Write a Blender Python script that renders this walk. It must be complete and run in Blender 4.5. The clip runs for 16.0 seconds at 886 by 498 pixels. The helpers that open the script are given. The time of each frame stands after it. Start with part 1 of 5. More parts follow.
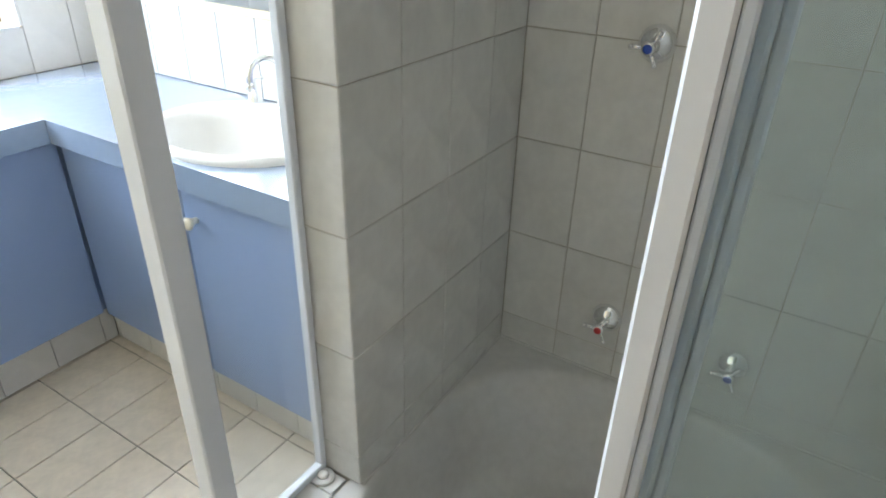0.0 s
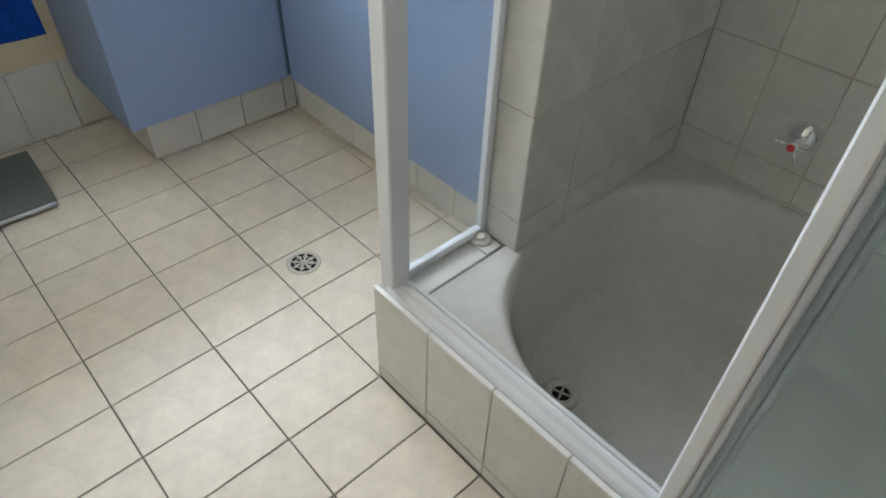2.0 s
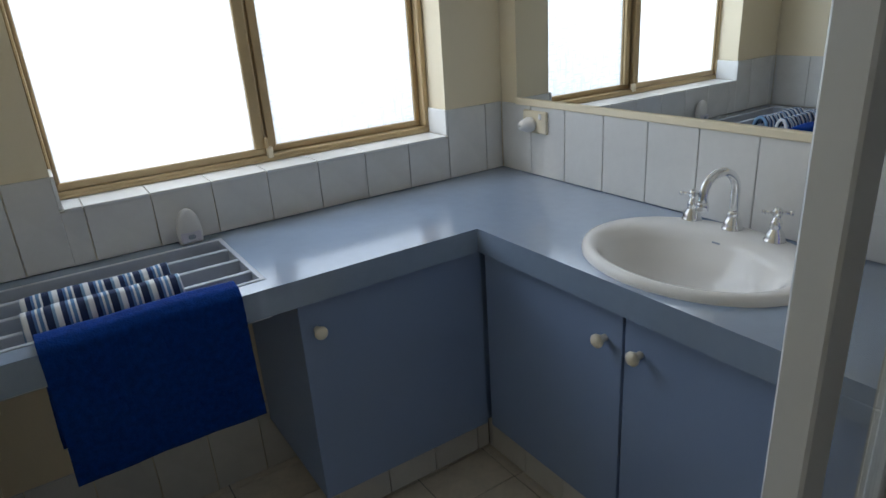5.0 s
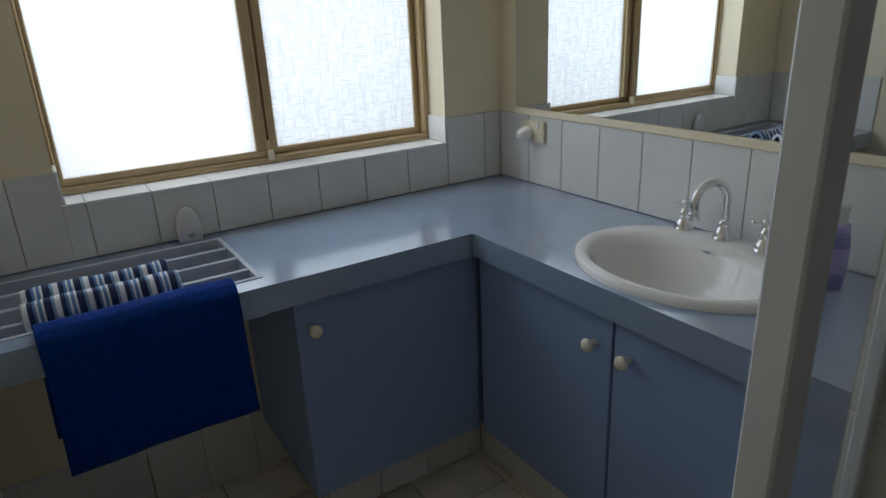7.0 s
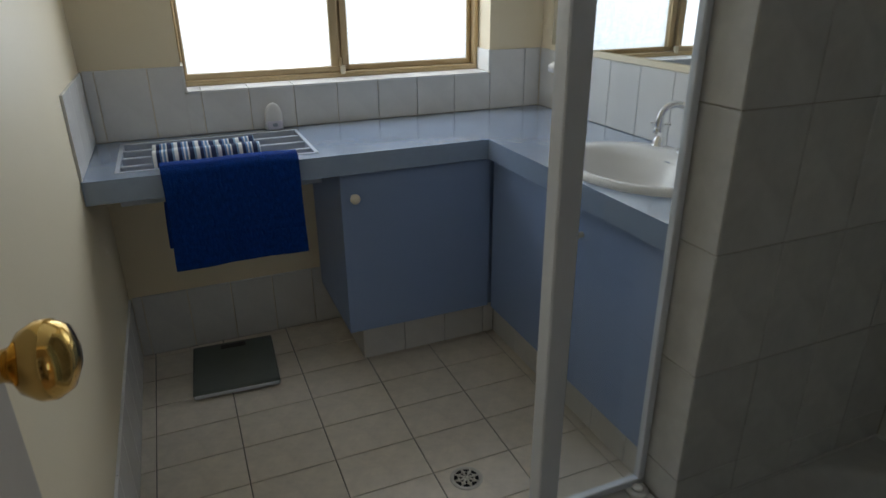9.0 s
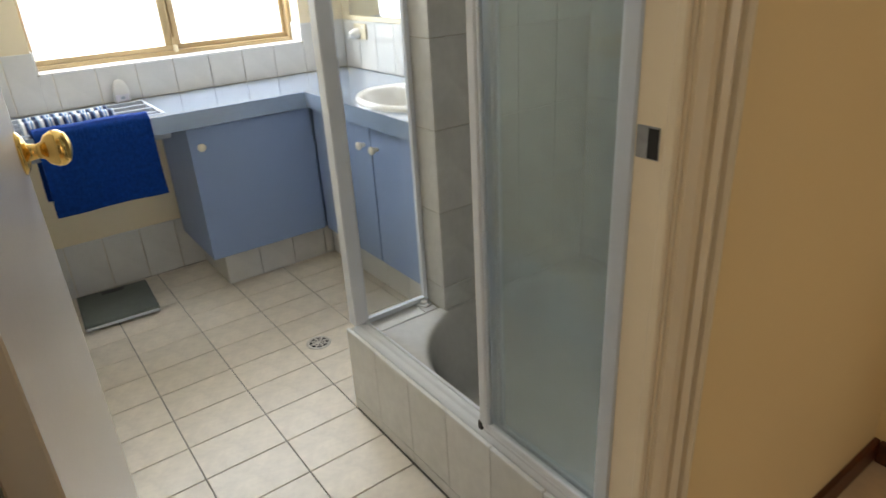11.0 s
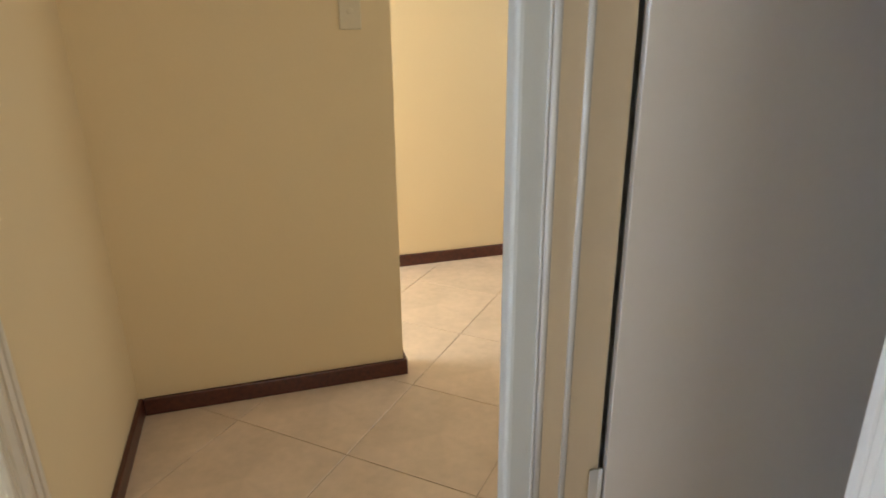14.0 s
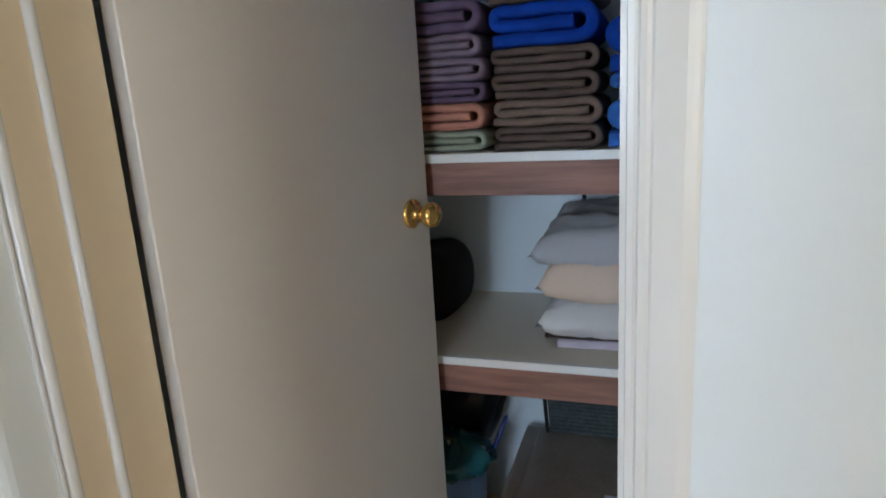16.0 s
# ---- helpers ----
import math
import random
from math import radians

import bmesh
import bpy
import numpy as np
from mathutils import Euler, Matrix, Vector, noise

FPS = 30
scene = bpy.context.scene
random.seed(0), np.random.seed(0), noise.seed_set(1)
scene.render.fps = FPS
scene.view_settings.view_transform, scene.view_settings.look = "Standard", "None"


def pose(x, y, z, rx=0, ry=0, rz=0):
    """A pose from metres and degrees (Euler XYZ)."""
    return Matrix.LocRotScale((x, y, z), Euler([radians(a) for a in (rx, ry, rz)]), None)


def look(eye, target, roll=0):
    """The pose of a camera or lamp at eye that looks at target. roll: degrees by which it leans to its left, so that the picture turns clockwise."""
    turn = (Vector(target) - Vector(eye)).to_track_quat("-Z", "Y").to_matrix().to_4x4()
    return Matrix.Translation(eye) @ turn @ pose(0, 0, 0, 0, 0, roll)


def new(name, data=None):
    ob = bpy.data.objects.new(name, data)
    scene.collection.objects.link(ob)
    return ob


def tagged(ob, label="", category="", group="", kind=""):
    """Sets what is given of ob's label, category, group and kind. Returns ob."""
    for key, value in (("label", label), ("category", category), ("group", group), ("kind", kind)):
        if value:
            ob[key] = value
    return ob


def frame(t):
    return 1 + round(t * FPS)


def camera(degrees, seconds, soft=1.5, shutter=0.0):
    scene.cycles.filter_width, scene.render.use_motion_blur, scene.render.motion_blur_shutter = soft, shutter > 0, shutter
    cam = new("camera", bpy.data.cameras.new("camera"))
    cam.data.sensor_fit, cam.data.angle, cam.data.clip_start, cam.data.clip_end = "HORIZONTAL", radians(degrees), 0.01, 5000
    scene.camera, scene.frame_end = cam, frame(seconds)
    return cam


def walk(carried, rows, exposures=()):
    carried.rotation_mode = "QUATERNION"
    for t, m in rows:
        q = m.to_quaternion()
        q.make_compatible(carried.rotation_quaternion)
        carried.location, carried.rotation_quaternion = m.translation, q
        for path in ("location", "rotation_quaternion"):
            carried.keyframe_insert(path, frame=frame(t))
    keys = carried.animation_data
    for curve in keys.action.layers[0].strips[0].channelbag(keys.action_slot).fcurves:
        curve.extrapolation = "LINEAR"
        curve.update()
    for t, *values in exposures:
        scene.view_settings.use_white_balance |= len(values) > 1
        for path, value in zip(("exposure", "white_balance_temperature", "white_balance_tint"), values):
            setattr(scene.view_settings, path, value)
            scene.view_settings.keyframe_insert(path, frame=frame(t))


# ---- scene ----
cam = camera(69.5, 16.0, 1.5, 0.2)
PATH = [
    (0, (0.72, -0.398, 1.352), (-0.191, 1.089, 0.373), 1.6),
    (0.5, (0.733, -0.445, 1.312), (-0.274, 0.972, 0.325), 1.1),
    (1, (0.759, -0.474, 1.249), (-0.178, 0.824, 0.05), 3.6),
    (1.5, (0.759, -0.491, 1.211), (-0.199, 0.667, -0.108), 4.8),
    (2, (0.727, -0.515, 1.211), (-0.328, 0.508, -0.146), 2.3),
    (2.5, (0.662, -0.496, 1.245), (-0.481, 0.492, -0.066), -3.4),
    (3, (0.526, -0.48, 1.272), (-0.771, 0.437, 0.058), -6.8),
    (3.5, (0.414, -0.481, 1.32), (-1.028, 0.444, 0.289), -8.5),
    (4, (0.346, -0.495, 1.358), (-1.194, 0.455, 0.507), -7.9),
    (4.5, (0.281, -0.502, 1.362), (-1.284, 0.488, 0.605), -5.5),
    (6.8, (0.287, -0.492, 1.342), (-1.314, 0.495, 0.662), -1.7),
    (7, (0.312, -0.506, 1.351), (-1.278, 0.496, 0.668), -2.6),
    (7.5, (0.407, -0.496, 1.352), (-1.2, 0.511, 0.716), -2.7),
    (8, (0.574, -0.507, 1.297), (-1.138, 0.211, 0.552), -1.1),
    (8.2, (0.622, -0.485, 1.299), (-1.098, 0.172, 0.519), -0.9),
    (10.3, (1.33, -0.645, 1.295), (-0.253, 0.258, 0.473), -2.2),
    (10.5, (1.401, -0.662, 1.31), (-0.151, 0.239, 0.428), -4.0),
    (11, (1.535, -0.705, 1.302), (0.049, 0.34, 0.465), -3.3),
    (11.5, (1.582, -0.852, 1.27), (0.42, 0.567, 0.472), -3.1),
    (12, (1.64, -0.977, 1.284), (0.769, 0.656, 0.524), -2.4),
    (12.5, (1.703, -1.118, 1.305), (1.117, 0.657, 0.595), -4.5),
    (13, (1.71, -1.19, 1.331), (1.345, 0.658, 0.658), -4.0),
    (13.5, (1.674, -1.229, 1.356), (1.768, 0.662, 0.712), -2.9),
    (14, (1.63, -1.24, 1.371), (2.144, 0.563, 0.676), -0.7),
    (14.5, (1.62, -1.143, 1.36), (2.522, 0.492, 0.642), -2.9),
    (15, (1.634, -1.002, 1.345), (3.044, 0.19, 0.576), -2.2),
    (15.3, (1.598, -0.926, 1.331), (3.251, -0.016, 0.667), -2.6),
    (15.5, (1.604, -0.877, 1.323), (3.323, -0.08, 0.683), -2.6),
    (16, (1.65, -0.795, 1.348), (3.489, -0.167, 0.875), -3.5),
]
EXPOSURES = [
    (0.0, -0.12, 6350, 10), (1.5, -0.28, 6350, 10), (2.5, -0.60, 6450, 10), (3.0, -0.58, 6250, 10), (3.5, -0.72, 6050, 10), (4.0, -1.28, 6050, 10), (4.5, -2.13, 6200, 10),
    (7.0, -2.92, 6400, 10), (7.5, -3.0, 6450, 10), (8.2, -2.92, 6500, 10), (10.3, -1.14, 6560, 10), (11.0, -0.72, 6950, 11),
    (12.0, -0.08, 6900, 11), (12.5, 0.0, 6150, 10), (13.5, -0.02, 5750, 9), (14.5, -0.22, 5450, 7), (15.0, -0.3, 5200, 6), (15.5, 0.16, 5350, 6), (16.0, 0.08, 5600, 6),
]
walk(cam, [(t, look(eye, target, roll)) for t, eye, target, roll in PATH], EXPOSURES)

# ---- light ----
world = bpy.data.worlds.new("sky")
scene.world = world
world.use_nodes = True
wn = world.node_tree
sky = wn.nodes.new("ShaderNodeTexSky")
sky.sky_type, sky.sun_disc, sky.sun_elevation, sky.sun_rotation = "NISHITA", False, radians(48), radians(200)
wn.nodes["Background"].inputs[1].default_value = 0.1
wn.links.new(sky.outputs[0], wn.nodes["Background"].inputs[0])
sun = new("sun", bpy.data.lights.new("sun", "SUN"))
sun.data.energy, sun.data.angle, sun.data.color = 3.0, radians(0.5), (1, 0.95, 0.87)
sun.matrix_basis = look((0, 0, 10), (4, 5, 0))


def opening_lamp(name, eye, target, w, h, watts, colour):
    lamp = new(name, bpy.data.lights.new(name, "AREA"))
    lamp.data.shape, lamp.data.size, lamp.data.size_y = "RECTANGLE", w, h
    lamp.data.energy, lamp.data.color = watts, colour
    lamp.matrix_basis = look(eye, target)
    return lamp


opening_lamp("bathroom_window_daylight", (-1.76, 0.08, 1.52), (0, 0.08, 1.35), 1.22, 1.2, 66, (0.80, 0.895, 1.0))
# added unseen fill: warm bounce from yellow walls, not a known hall window
opening_lamp("hall_window_daylight", (1.65, -2.62, 1.5), (1.65, 0, 1.2), 0.8, 1.3, 11, (1.0, 0.86, 0.64))
opening_lamp("passage_west_window_daylight", (0.42, 1.66, 1.5), (3.0, 1.66, 0.8), 0.84, 1.3, 43, (0.95, 1.0, 1.0))
# added fill from the unseen east end, to brighten the hall's west wall
opening_lamp("passage_east_window_daylight", (4.58, 1.15, 1.45), (2.0, 1.0, 0.9), 1.5, 1.4, 17, (1.0, 0.98, 0.93))

# ---- materials ----
def material(name, colour, rough=0.5, metal=0.0, var=0.06, scale=6.0, fine=90.0, bump=0.0, coat=0.0, spec=0.5, per_object=0.0):
    m = bpy.data.materials.new(name)
    m.use_nodes = True
    nt = m.node_tree
    b = nt.nodes["Principled BSDF"]
    b.inputs["Roughness"].default_value, b.inputs["Metallic"].default_value = rough, metal
    b.inputs["Coat Weight"].default_value, b.inputs["Specular IOR Level"].default_value = coat, spec
    tc = nt.nodes.new("ShaderNodeTexCoord")
    big, small = nt.nodes.new("ShaderNodeTexNoise"), nt.nodes.new("ShaderNodeTexNoise")
    big.inputs["Scale"].default_value, small.inputs["Scale"].default_value = scale, fine
    big.inputs["Detail"].default_value = 5
    add = nt.nodes.new("ShaderNodeMath")
    add.operation = "MULTIPLY_ADD"
    add.inputs[1].default_value = 0.7
    mul = nt.nodes.new("ShaderNodeMath")
    mul.operation = "MULTIPLY"
    mul.inputs[1].default_value = 0.3
    ramp = nt.nodes.new("ShaderNodeMapRange")
    ramp.inputs["From Min"].default_value, ramp.inputs["From Max"].default_value = 0.25, 0.75
    ramp.inputs["To Min"].default_value, ramp.inputs["To Max"].default_value = 1 - var, 1 + var
    for n in (big, small):
        nt.links.new(tc.outputs["Object"], n.inputs["Vector"])
    nt.links.new(small.outputs[0], mul.inputs[0])
    nt.links.new(big.outputs[0], add.inputs[0])
    nt.links.new(mul.outputs[0], add.inputs[2])
    nt.links.new(add.outputs[0], ramp.inputs["Value"])
    value = ramp.outputs[0]
    if per_object:
        info = nt.nodes.new("ShaderNodeObjectInfo")
        r2 = nt.nodes.new("ShaderNodeMapRange")
        r2.inputs["To Min"].default_value, r2.inputs["To Max"].default_value = 1 - per_object, 1 + per_object
        nt.links.new(info.outputs["Random"], r2.inputs["Value"])
        m2 = nt.nodes.new("ShaderNodeMath")
        m2.operation = "MULTIPLY"
        nt.links.new(value, m2.inputs[0])
        nt.links.new(r2.outputs[0], m2.inputs[1])
        value = m2.outputs[0]
    mix = nt.nodes.new("ShaderNodeVectorMath")
    mix.operation = "SCALE"
    mix.inputs[0].default_value = colour
    nt.links.new(value, mix.inputs["Scale"])
    nt.links.new(mix.outputs[0], b.inputs["Base Color"])
    if bump:
        bn = nt.nodes.new("ShaderNodeBump")
        bn.inputs["Strength"].default_value, bn.inputs["Distance"].default_value = bump, 0.002
        nt.links.new(small.outputs[0], bn.inputs["Height"])
        nt.links.new(bn.outputs[0], b.inputs["Normal"])
    return m


def glass_material(name, tint, rough=0.02, haze_low=0.0, haze_high=0.02):
    m = bpy.data.materials.new(name)
    m.use_nodes = True
    nt = m.node_tree
    out = nt.nodes["Material Output"]
    clear, gloss, mix = nt.nodes.new("ShaderNodeBsdfTransparent"), nt.nodes.new("ShaderNodeBsdfGlossy"), nt.nodes.new("ShaderNodeMixShader")
    clear.inputs[0].default_value = (*tint, 1)
    gloss.inputs["Roughness"].default_value = rough
    lay, pw, mad = nt.nodes.new("ShaderNodeLayerWeight"), nt.nodes.new("ShaderNodeMath"), nt.nodes.new("ShaderNodeMath")
    lay.inputs[0].default_value = 0.5
    pw.operation, mad.operation = "POWER", "MULTIPLY_ADD"
    pw.inputs[1].default_value = 3.5
    mad.inputs[1].default_value, mad.inputs[2].default_value = 0.6, 0.045
    nt.links.new(lay.outputs["Facing"], pw.inputs[0])
    nt.links.new(pw.outputs[0], mad.inputs[0])
    nt.links.new(mad.outputs[0], mix.inputs[0])
    nt.links.new(clear.outputs[0], mix.inputs[1])
    nt.links.new(gloss.outputs[0], mix.inputs[2])
    film, haze = nt.nodes.new("ShaderNodeBsdfDiffuse"), nt.nodes.new("ShaderNodeMixShader")
    film.inputs[0].default_value = (0.64, 0.72, 0.77, 1)
    tc, noi, rng = nt.nodes.new("ShaderNodeTexCoord"), nt.nodes.new("ShaderNodeTexNoise"), nt.nodes.new("ShaderNodeMapRange")
    noi.inputs["Scale"].default_value, noi.inputs["Detail"].default_value = 6, 6
    rng.inputs["To Min"].default_value, rng.inputs["To Max"].default_value = haze_low, haze_high
    nt.links.new(tc.outputs["Object"], noi.inputs["Vector"])
    nt.links.new(noi.outputs[0], rng.inputs["Value"])
    nt.links.new(rng.outputs[0], haze.inputs[0])
    nt.links.new(mix.outputs[0], haze.inputs[1])
    nt.links.new(film.outputs[0], haze.inputs[2])
    nt.links.new(haze.outputs[0], out.inputs[0])
    return m


def frosted_material(name, low=0.86, high=0.99, weave=False):
    """Obscure glass; the woven kind is crossed by fine threads and passes less light."""
    m = bpy.data.materials.new(name)
    m.use_nodes = True
    nt = m.node_tree
    out = nt.nodes["Material Output"]
    tr, gl, mix = nt.nodes.new("ShaderNodeBsdfTranslucent"), nt.nodes.new("ShaderNodeBsdfGlossy"), nt.nodes.new("ShaderNodeMixShader")
    tc, mp, noi = nt.nodes.new("ShaderNodeTexCoord"), nt.nodes.new("ShaderNodeMapping"), nt.nodes.new("ShaderNodeTexNoise")
    mp.inputs["Scale"].default_value = (1, 1.0, 0.6)
    noi.inputs["Scale"].default_value, noi.inputs["Detail"].default_value = 170, 2
    cr = nt.nodes.new("ShaderNodeMapRange")
    cr.inputs["From Min"].default_value, cr.inputs["From Max"].default_value = 0.3, 0.7
    cr.inputs["To Min"].default_value, cr.inputs["To Max"].default_value = low, high
    bn = nt.nodes.new("ShaderNodeBump")
    bn.inputs["Strength"].default_value, bn.inputs["Distance"].default_value = 0.25, 0.001
    gl.inputs["Roughness"].default_value = 0.25
    mix.inputs[0].default_value = 0.08
    if weave:
        mp.inputs["Scale"].default_value = (1, 0.16, 1.0)
        cross, mp2, dark = (nt.nodes.new("ShaderNode" + k) for k in ("TexNoise", "Mapping", "Math"))
        mp2.inputs["Scale"].default_value = (1, 1.0, 0.12)
        cross.inputs["Scale"].default_value = 150
        dark.operation = "MINIMUM"
        nt.links.new(tc.outputs["Object"], mp2.inputs[0])
        nt.links.new(mp2.outputs[0], cross.inputs["Vector"])
        nt.links.new(noi.outputs[0], dark.inputs[0])
        nt.links.new(cross.outputs[0], dark.inputs[1])
        nt.links.new(dark.outputs[0], cr.inputs["Value"])
    else:
        nt.links.new(noi.outputs[0], cr.inputs["Value"])
    nt.links.new(tc.outputs["Object"], mp.inputs[0])
    nt.links.new(mp.outputs[0], noi.inputs["Vector"])
    nt.links.new(cr.outputs[0], tr.inputs[0])
    nt.links.new(noi.outputs[0], bn.inputs["Height"])
    nt.links.new(bn.outputs[0], tr.inputs["Normal"])
    nt.links.new(bn.outputs[0], gl.inputs["Normal"])
    nt.links.new(tr.outputs[0], mix.inputs[1])
    nt.links.new(gl.outputs[0], mix.inputs[2])
    nt.links.new(mix.outputs[0], out.inputs[0])
    return m


def striped_material(name):
    """Navy, white and sky-blue stripes across a towel, in its own x."""
    m = material(name, (1, 1, 1), 0.95, bump=0.6, fine=500)
    nt = m.node_tree
    b = nt.nodes["Principled BSDF"]
    tc, sep, mul, fr, ramp = (nt.nodes.new("ShaderNode" + k) for k in ("TexCoord", "SeparateXYZ", "Math", "Math", "ValToRGB"))
    mul.operation, fr.operation = "MULTIPLY", "FRACT"
    mul.inputs[1].default_value = 1 / 0.06
    ramp.color_ramp.interpolation = "CONSTANT"
    stops = [(0, (0.75, 0.76, 0.78)), (0.17, (0.015, 0.03, 0.10)), (0.33, (0.10, 0.2, 0.42)), (0.42, (0.7, 0.72, 0.75)),
             (0.49, (0.12, 0.24, 0.45)), (0.6, (0.75, 0.76, 0.78)), (0.67, (0.015, 0.03, 0.09)), (0.9, (0.2, 0.33, 0.5))]
    el = ramp.color_ramp.elements
    el[0].position, el[0].color = 0, (*stops[0][1], 1)
    el[1].position, el[1].color = stops[1][0], (*stops[1][1], 1)
    for p, c in stops[2:]:
        e = el.new(p)
        e.color = (*c, 1)
    nt.links.new(tc.outputs["Object"], sep.inputs[0])
    nt.links.new(sep.outputs[1], mul.inputs[0])
    nt.links.new(mul.outputs[0], fr.inputs[0])
    nt.links.new(fr.outputs[0], ramp.inputs[0])
    nt.links.new(ramp.outputs[0], b.inputs["Base Color"])
    return m


def wood_material(name, colour, rough=0.4, axis=1, coat=0.1):
    m = material(name, colour, rough, coat=coat)
    nt = m.node_tree
    b = nt.nodes["Principled BSDF"]
    tc, mp, noi, ramp = (nt.nodes.new("ShaderNode" + k) for k in ("TexCoord", "Mapping", "TexNoise", "ValToRGB"))
    sc = [60, 60, 60]
    sc[axis] = 5
    mp.inputs["Scale"].default_value = sc
    noi.inputs["Scale"].default_value, noi.inputs["Detail"].default_value = 1, 6
    ramp.color_ramp.elements[0].position, ramp.color_ramp.elements[0].color = 0.3, (*[c * 0.6 for c in colour], 1)
    ramp.color_ramp.elements[1].position, ramp.color_ramp.elements[1].color = 0.7, (*[c * 1.25 for c in colour], 1)
    nt.links.new(tc.outputs["Object"], mp.inputs[0])
    nt.links.new(mp.outputs[0], noi.inputs["Vector"])
    nt.links.new(noi.outputs[0], ramp.inputs[0])
    nt.links.new(ramp.outputs[0], b.inputs["Base Color"])
    return m


CREAM = material("cream_wall_paint", (0.81, 0.625, 0.34), 0.55, var=0.03, scale=1.5, fine=160, bump=0.12)
BATHWALL = material("pale_cream_paint", (0.80, 0.70, 0.51), 0.5, var=0.03, scale=1.5, fine=160, bump=0.1)
# bluish cast is cool daylight from the bathroom, put into the off-white
WHITEWALL = material("off_white_daylight_tint", (0.70, 0.745, 0.765), 0.45, var=0.025, scale=1.5, fine=160, bump=0.1)
CEIL = material("ceiling_white", (0.8, 0.79, 0.76), 0.8, var=0.02, scale=2)
GLOSSWHITE = material("gloss_enamel_white", (0.69, 0.69, 0.68), 0.22, var=0.02, scale=2, fine=60, bump=0.04)
CREAMENAMEL = material("cream_enamel", (0.74, 0.635, 0.47), 0.3, var=0.03, scale=2, fine=60, bump=0.04)
SWITCHCREAM = material("cream_switch_plastic", (0.70, 0.58, 0.37), 0.35)
DOORPAINT = material("door_enamel", (0.67, 0.627, 0.575), 0.26, var=0.03, scale=1.5, fine=60, bump=0.05)
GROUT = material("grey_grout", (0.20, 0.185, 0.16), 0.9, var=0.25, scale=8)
WALLGROUT = material("wall_grout", (0.48, 0.445, 0.39), 0.9, var=0.2, scale=8)
FLOORTILE = material("cream_floor_tile", (0.745, 0.67, 0.57), 0.36, var=0.13, scale=16, fine=70, bump=0.06, per_object=0.04)
WALLTILE = material("mottled_bath_tile", (0.645, 0.635, 0.605), 0.28, var=0.12, scale=13, fine=45, bump=0.05, per_object=0.03)
SPLASHTILE = material("pale_grey_splash_tile", (0.70, 0.69, 0.67), 0.25, var=0.06, scale=10, fine=60, bump=0.05, per_object=0.03)
SILLTILE = material("white_sill_tile", (0.80, 0.80, 0.79), 0.2, var=0.03, scale=8)
HALLTILE = material("sand_hall_tile", (0.72, 0.545, 0.365), 0.2, var=0.17, scale=4.5, fine=25, bump=0.03, per_object=0.04)
HALLGROUT = material("tan_grout", (0.44, 0.31, 0.19), 0.9, var=0.1)
BLUELAM = material("blue_laminate", (0.225, 0.31, 0.505), 0.4, var=0.03, scale=2.5, fine=220, bump=0.05)
TOPLAM = material("grey_blue_counter_laminate", (0.25, 0.33, 0.47), 0.2, var=0.05, scale=30, fine=350, bump=0.03, spec=1.0, coat=1.0)
TOPLAM.node_tree.nodes["Principled BSDF"].inputs["Coat Roughness"].default_value = 0.13
CARCASS = material("grey_melamine", (0.30, 0.34, 0.42), 0.5)
RACKWHITE = material("grey_blue_rack", (0.42, 0.46, 0.54), 0.4, var=0.04)
CERAMIC = material("white_ceramic", (0.82, 0.80, 0.78), 0.08, var=0.01, scale=2, coat=0.4)
ACRYLIC = material("grey_white_bath_acrylic", (0.63, 0.62, 0.60), 0.22, var=0.11, scale=5, fine=40, coat=0.25)
CHROME = material("chrome", (0.85, 0.86, 0.88), 0.06, 1.0, var=0.02)
STEEL = material("dull_steel", (0.62, 0.61, 0.58), 0.35, 1.0, var=0.1)
DARKSTEEL = material("dark_grey_steel", (0.30, 0.30, 0.30), 0.42, 0.7, var=0.25, scale=60)
# near-black fill: shade inside openings, painted on solid insets
HOLESHADE = material("hole_shade_black", (0.012, 0.012, 0.012), 0.8)
BRASS = material("polished_brass", (0.83, 0.55, 0.18), 0.1, 1.0, var=0.05, scale=20)
PALESTEEL = material("worn_pale_steel", (0.64, 0.60, 0.54), 0.4, 0.15, var=0.12, scale=40)
# white paint; the blue and extra brightness are window daylight put into the colour
CUPDAYLIT = material("cupboard_white_daylit_blue", (0.80, 0.87, 0.93), 0.5, var=0.02, scale=2)
WHITEALU = material("white_aluminium", (0.75, 0.78, 0.83), 0.25, var=0.02, scale=4)
GREYALU = material("satin_aluminium", (0.56, 0.61, 0.68), 0.3, 0.4, var=0.04, scale=4)
GOLDALU = material("bronze_gold_aluminium", (0.50, 0.375, 0.21), 0.35, 0.4, var=0.1, scale=8)
GLASS = glass_material("clear_shower_glass", (0.92, 0.96, 0.965), 0.02, 0.03, 0.09)
PANEGLASS = glass_material("clear_panel_glass", (0.97, 0.985, 0.99))
FROST = frosted_material("frosted_window_glass")
FROSTWEAVE = frosted_material("woven_frosted_glass", 0.66, 0.93, True)
MIRROR = material("mirror_silver", (0.9, 0.92, 0.92), 0.012, 1.0, var=0.0)
BLUETOWEL = material("royal_blue_terry", (0.002, 0.032, 0.20), 0.95, var=0.35, scale=70, fine=240, bump=1.0, spec=0.15)
STRIPE = striped_material("striped_terry")
KNOBPAINT = material("ivory_knob", (0.76, 0.70, 0.58), 0.3, var=0.02)
SCALEDARK = material("grey_green_rubber", (0.12, 0.14, 0.13), 0.5, var=0.1, scale=20, fine=300, bump=0.3)
BLACKPLASTIC = material("black_plastic", (0.015, 0.015, 0.017), 0.35)
